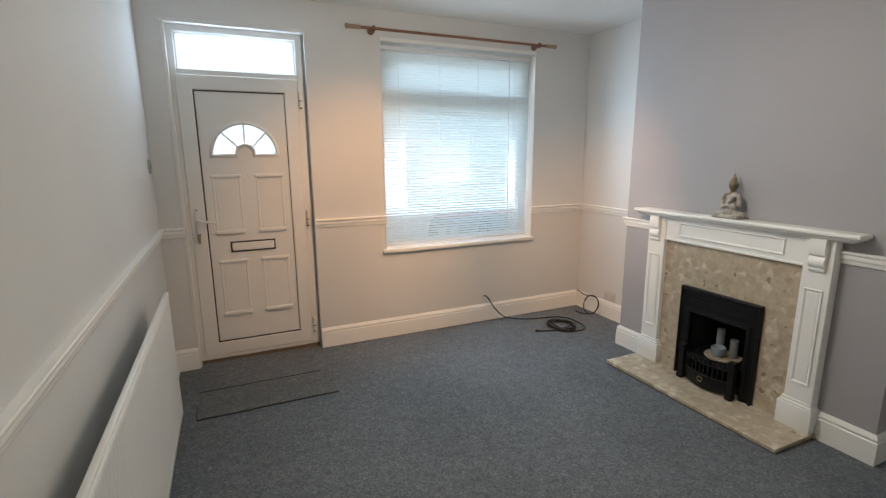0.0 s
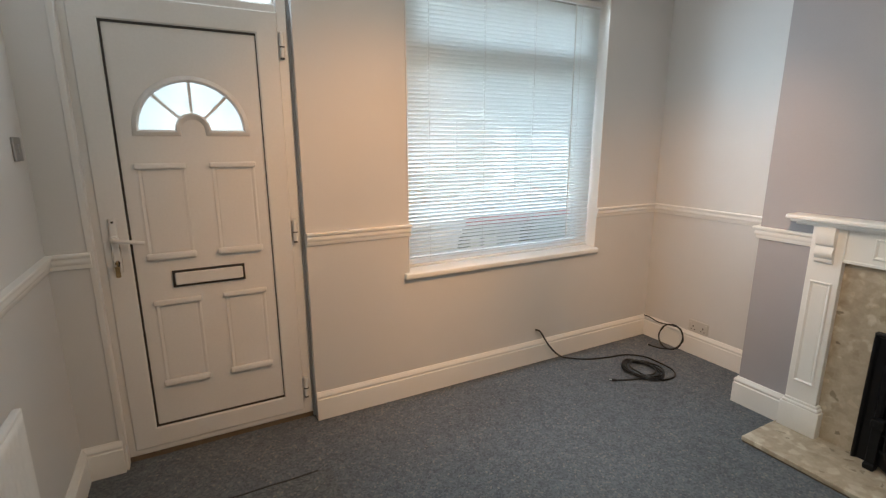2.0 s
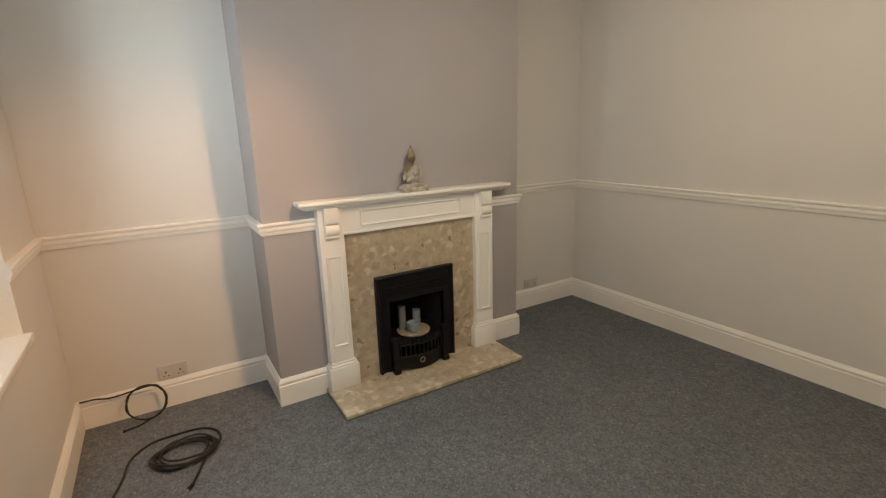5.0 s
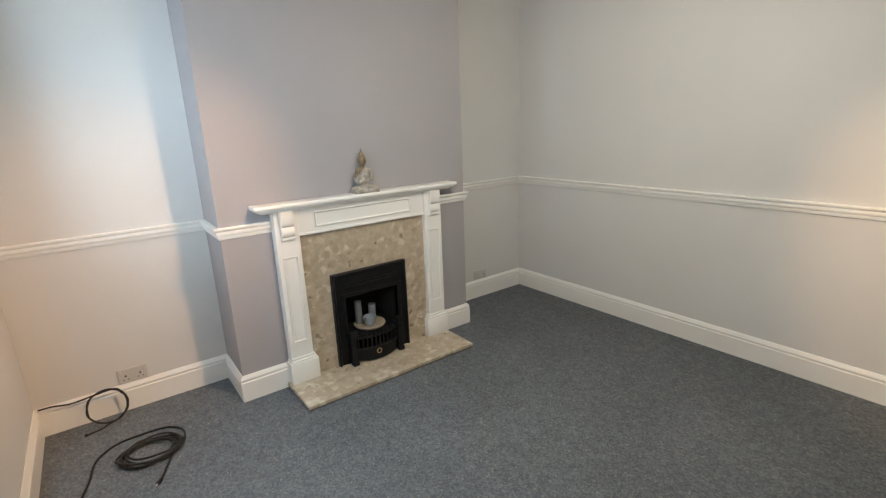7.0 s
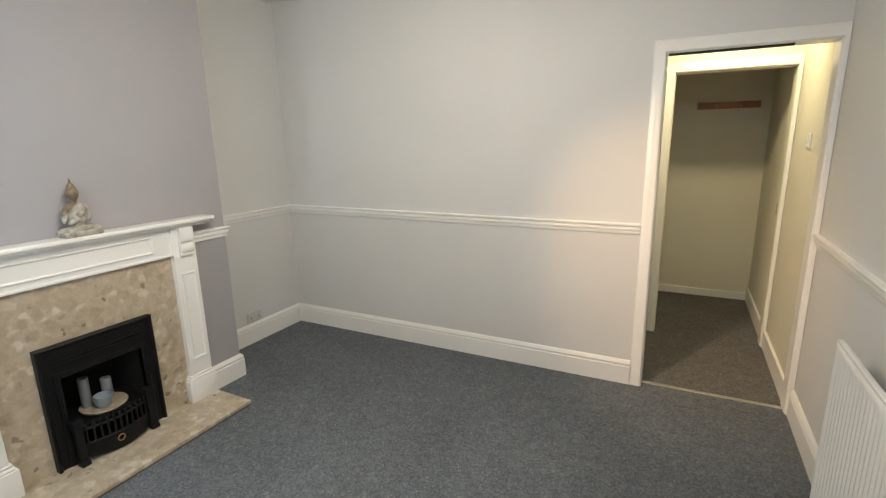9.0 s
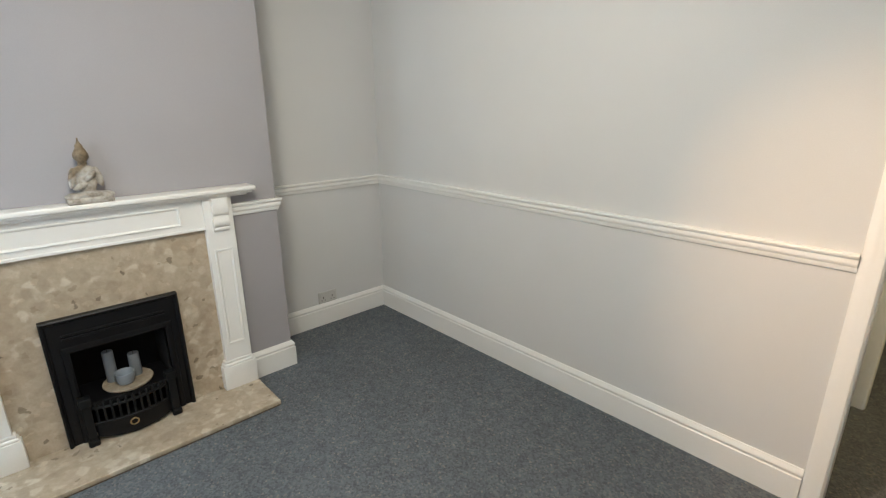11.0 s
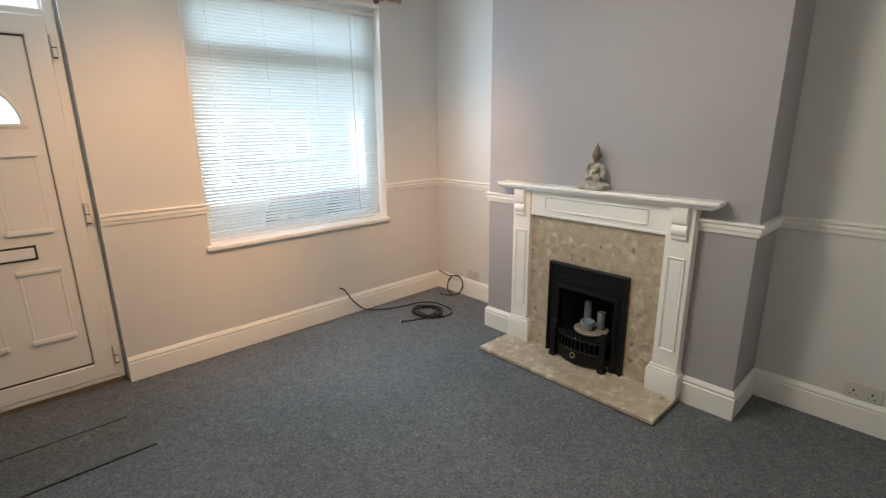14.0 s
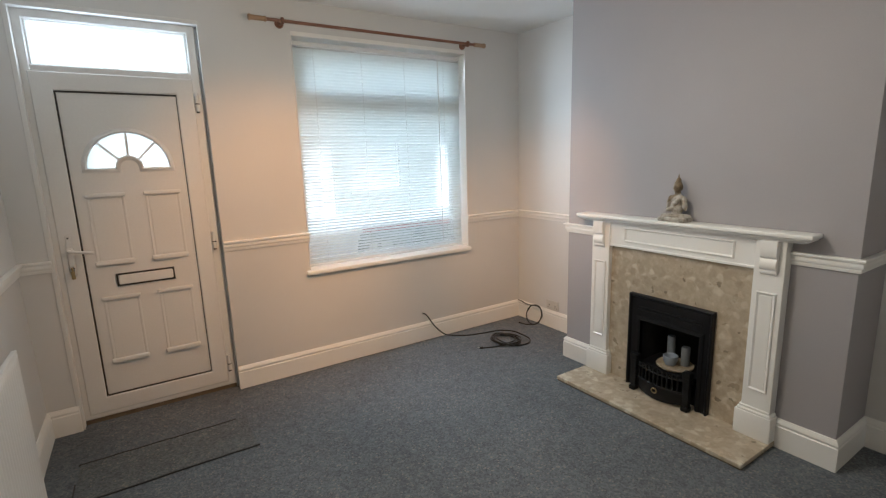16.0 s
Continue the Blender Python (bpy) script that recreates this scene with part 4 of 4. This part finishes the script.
switch(pose(0.0, 3.495, 1.455, 0, 0, 90), "brushed steel light switch on the wall beside the door", STEEL)
switch(pose(0.006, -0.48, 1.495, 0, 0, 90), "white plastic light switch on the lobby wall", SOCKET)
socket(pose(EAST, 3.151, 0.205, 0, 0, -90), "dulled off-white double socket above the skirting, beside cables")
socket(pose(EAST, 0.498, 0.203, 0, 0, -90), "dulled off-white double socket above the skirting, nothing plugged in")


# ---- cables on the floor ----
def cable(name, points, radius, label, ends):
    c = thing(name, label, "cable")
    part("sheath", tube(spline(points, 7), radius, 8), CABLE, c, "", 60)
    for a, b in ends:
        a, b = Vector(a), Vector(b)
        plug = part("plug", tube([a, a.lerp(b, 0.12), a.lerp(b, 0.62)], radius * 1.7, 10), CABLE, c, "", 50)
        part("plug_tip", tube([a.lerp(b, 0.62), b], radius * 0.9, 10), CHROME, plug, "bright metal connector tip", 50)
    return c


def coil(cx, cy, rx, ry, turns, z, seed, start=0.0):
    rnd = random.Random(seed)
    out = []
    for i in range(int(turns * 10)):
        a = start + 2 * math.pi * i / 10
        k = 1 + rnd.uniform(-0.10, 0.08) + 0.13 * math.sin(0.63 * a + seed)
        turn = i / 10
        out.append((cx + 0.016 * math.sin(2.1 * turn + seed) + rx * k * math.cos(a), cy + 0.020 * math.cos(1.6 * turn) + ry * k * math.sin(a), z + 0.010 * rnd.random() + 0.003 * i / 10))
    return out


main = [(2.500, 3.583, 0.245), (2.535, 3.572, 0.225), (2.600, 3.555, 0.120), (2.690, 3.545, 0.030), (2.770, 3.515, 0.006), (2.860, 3.450, 0.006), (3.000, 3.405, 0.006), (3.150, 3.375, 0.006), (3.240, 3.290, 0.006), (3.250, 3.180, 0.008)]
main += [(3.235, 3.060, 0.008), (3.160, 2.995, 0.008), (3.060, 3.000, 0.010)]
main += coil(3.050, 3.150, 0.100, 0.122, 6, 0.008, 3, -1.7)
main += [(3.020, 3.040, 0.024), (2.950, 3.075, 0.012), (2.870, 3.110, 0.006), (2.800, 3.140, 0.006)]
cable("aerial_cable", main, 0.0056, "black cable running off the skirting into a loose coil on carpet", [((2.800, 3.140, 0.007), (2.765, 3.165, 0.007))])
loop = [(3.578, 3.584, 0.160), (3.565, 3.520, 0.164), (3.560, 3.440, 0.152)]
for i in range(26):
    a = radians(110 + i * 34)
    loop.append((3.535 - 0.030 * (1 - math.sin(a)) + 0.004 * (i % 3), 3.292 + 0.093 * math.cos(a) + 0.006 * (i % 2), 0.100 + 0.084 * math.sin(a)))
loop += [(3.480, 3.300, 0.010), (3.455, 3.340, 0.006), (3.440, 3.400, 0.006)]
cable("phone_cable", loop, 0.0046, "thin black cable in an upright loop leaning against the skirting", [((3.440, 3.400, 0.006), (3.438, 3.425, 0.006))])


# ---- mat by the front door ----
def mat_inset():
    t = thing("door_mat", "grey carpet mat with dark edging inside the front door", "door mat")
    part("mat_surface", box(0.165, 0.985, 2.822, 3.176, 0.0, 0.004, 0.001), CARPET_MAT, t)
    rnd = random.Random(9)
    for y, x1 in ((3.178, 0.930), (2.818, 0.992)):
        pts = [(0.160 + (x1 - 0.160) * i / 12, y + rnd.uniform(-0.003, 0.003), 0.003) for i in range(13)]
        part("edging", tube(pts, 0.005, 6), EDGE, t, "", 50)
    part("edging", tube([(0.160, 2.818, 0.002), (0.156, 2.90, 0.001), (0.157, 3.0, 0.0005)], 0.0035, 6), EDGE, t, "", 50)


mat_inset()


tagged(mesh_object("strike_plate", box(0.034, 0.037, -1.060, -1.030, 0.98, 1.06, 0.001), BRASS), "small brass strike plate on the second door jamb", "strike plate")


# ---- coat hooks in the back space ----
def coat_rack():
    c = thing("coat_rack", "orange-brown wooden coat rail with small metal hooks on the wall", "coat rack")
    part("board", box(0.090, 0.580, -2.130, -2.112, 1.768, 1.826, 0.004), HOOKWOOD, c)
    for i in range(5):
        x = 0.135 + 0.100 * i
        part("hook", tube(spline([(x, -2.112, 1.806), (x, -2.085, 1.806), (x, -2.070, 1.790), (x, -2.078, 1.776), (x, -2.090, 1.782)], 5), 0.006, 8), BRASS, c, "", 50)


coat_rack()


# ---- outside the window ----
structure("pavement", box(-12, 16, NORTH + 0.26, 6.6, -0.30, -0.05), PAVING, "grey concrete paving outside the window", "pavement")
structure("road", box(-60, 60, 6.6, 13.0, -0.34, -0.20), ASPHALT, "dark asphalt road beyond the pavement", "road")
structure("ground", box(-200, 200, 13.0, 300, -0.40, -0.16), PAVING, "pale pavement across the road", "ground")


def wheelie_bin(x, y, body_mat, lid_mat, label, marked, turn=0.0):
    b = thing("wheelie_bin", label, "wheelie bin", "bins outside the window")
    bm = bmesh.new()
    rows = []
    for z, hw, hd in ((0.06, 0.21, 0.22), (0.55, 0.245, 0.27), (0.92, 0.275, 0.31), (0.925, 0.29, 0.325), (0.97, 0.29, 0.325)):
        pts = []
        for sx, sy in ((-1, -1), (1, -1), (1, 1), (-1, 1)):
            for k in range(4):
                a = math.atan2(sy, sx) + radians(-45 + 30 * k)
                pts.append(bm.verts.new((sx * (hw - 0.05) + 0.05 * math.cos(a), sy * (hd - 0.05) + 0.05 * math.sin(a), z)))
        rows.append(pts)
    for a, c in zip(rows, rows[1:]):
        for i in range(16):
            bm.faces.new((a[i], a[(i + 1) % 16], c[(i + 1) % 16], c[i]))
    bm.faces.new(rows[0])
    bm.faces.new(rows[-1])
    body = part("body", bm, body_mat, b, "", 40)
    lid = box(-0.30, 0.30, -0.34, 0.35, 0.972, 1.020, 0.020, 3)
    for v in lid.verts:
        v.co.z += 0.05 * (1 - (v.co.y / 0.35) ** 2) if v.co.z > 0.99 else 0
    top = part("lid", lid, LID if marked is not None else lid_mat, b, "", 40)
    if marked is not None:
        part("lid_rim", box(-0.302, 0.302, -0.350, -0.336, 0.965, 1.020, 0.004), lid_mat, top, "red rim along the lid")
    part("handle", tube([(-0.24, 0.36, 0.96), (-0.24, 0.40, 0.97), (0.24, 0.40, 0.97), (0.24, 0.36, 0.96)], 0.016, 8), body_mat, b, "", 50)
    for sx in (-1, 1):
        part("wheel", lathe([(0.10, 0), (0.10, 0.05)], Matrix.Translation((sx * 0.25 - 0.025, 0.22, 0.10)) @ pose(0, 0, 0, 0, 90, 0), 20), GASKET, b)
    if marked:
        for u, w, h in ((-0.150, 0.040, 0.15), (-0.020, 0.055, 0.17)):
            part("painted_bar", box(u - w, u + w, -0.308, -0.285, 0.79 - h / 2, 0.79 + h / 2, 0.006), PAINT_MARK, body)
    b.matrix_basis = pose(x, y, -0.05, 0, 0, turn)


wheelie_bin(2.44, 4.34, BIN_HAZED, BIN_RED, "dark grey wheelie bin with a red lid and painted marks", True)
wheelie_bin(3.06, 4.36, BIN_HAZED, BIN_RED, "dark grey wheelie bin with a red lid, unmarked", False, 3)
wheelie_bin(1.875, 4.27, BIN_PALE, BIN_PALE, "pale cream wheelie bin under the window", None, -4)


def terrace_house(x0):
    h = thing("terraced_house", "grey roughcast terraced house across the street behind the blind", "house", "houses across the street")
    part("wall", pierced(0, 4.6, 0, 5.4, [(0.5, 1.4, 0, 2.2), (2.0, 3.7, 0.8, 2.3), (0.5, 1.5, 3.2, 4.6), (2.4, 3.5, 3.2, 4.6)], lambda u, v, s: (u, 0.25 * s, v)), BRICK, h)
    part("door", box(0.5, 1.4, 0.12, 0.18, 0, 2.2), UPVC, h)
    for a, b, c, d in ((2.0, 3.7, 0.8, 2.3), (0.5, 1.5, 3.2, 4.6), (2.4, 3.5, 3.2, 4.6)):
        w = part("window", rect_ring(a, b, c, d, 0.07, 0.2, 0.10), UPVC, h)
        part("pane", box(a + 0.06, b - 0.06, 0.15, 0.16, c + 0.06, d - 0.06), CURTAIN, w)
        part("sill", box(a - 0.1, b + 0.1, -0.06, 0.02, c - 0.14, c), PAVING, w)
    bm = bmesh.new()
    vs = [bm.verts.new(p) for p in ((0, -0.25, 5.35), (4.6, -0.25, 5.35), (4.6, 4.0, 7.8), (0, 4.0, 7.8), (0, 4.0, 5.35), (4.6, 4.0, 5.35))]
    for f in ((0, 1, 2, 3), (0, 3, 4), (1, 5, 2), (0, 4, 5, 1), (3, 2, 5, 4)):
        bm.faces.new([vs[i] for i in f])
    part("roof", bm, SLATE, h)
    h.location = (x0, 14.5, -0.16)
    return h


first_house = terrace_house(-14.0)
for i in range(1, 8):
    copy_thing(first_house, pose(-14.0 + 4.602 * i, 14.5, -0.16))
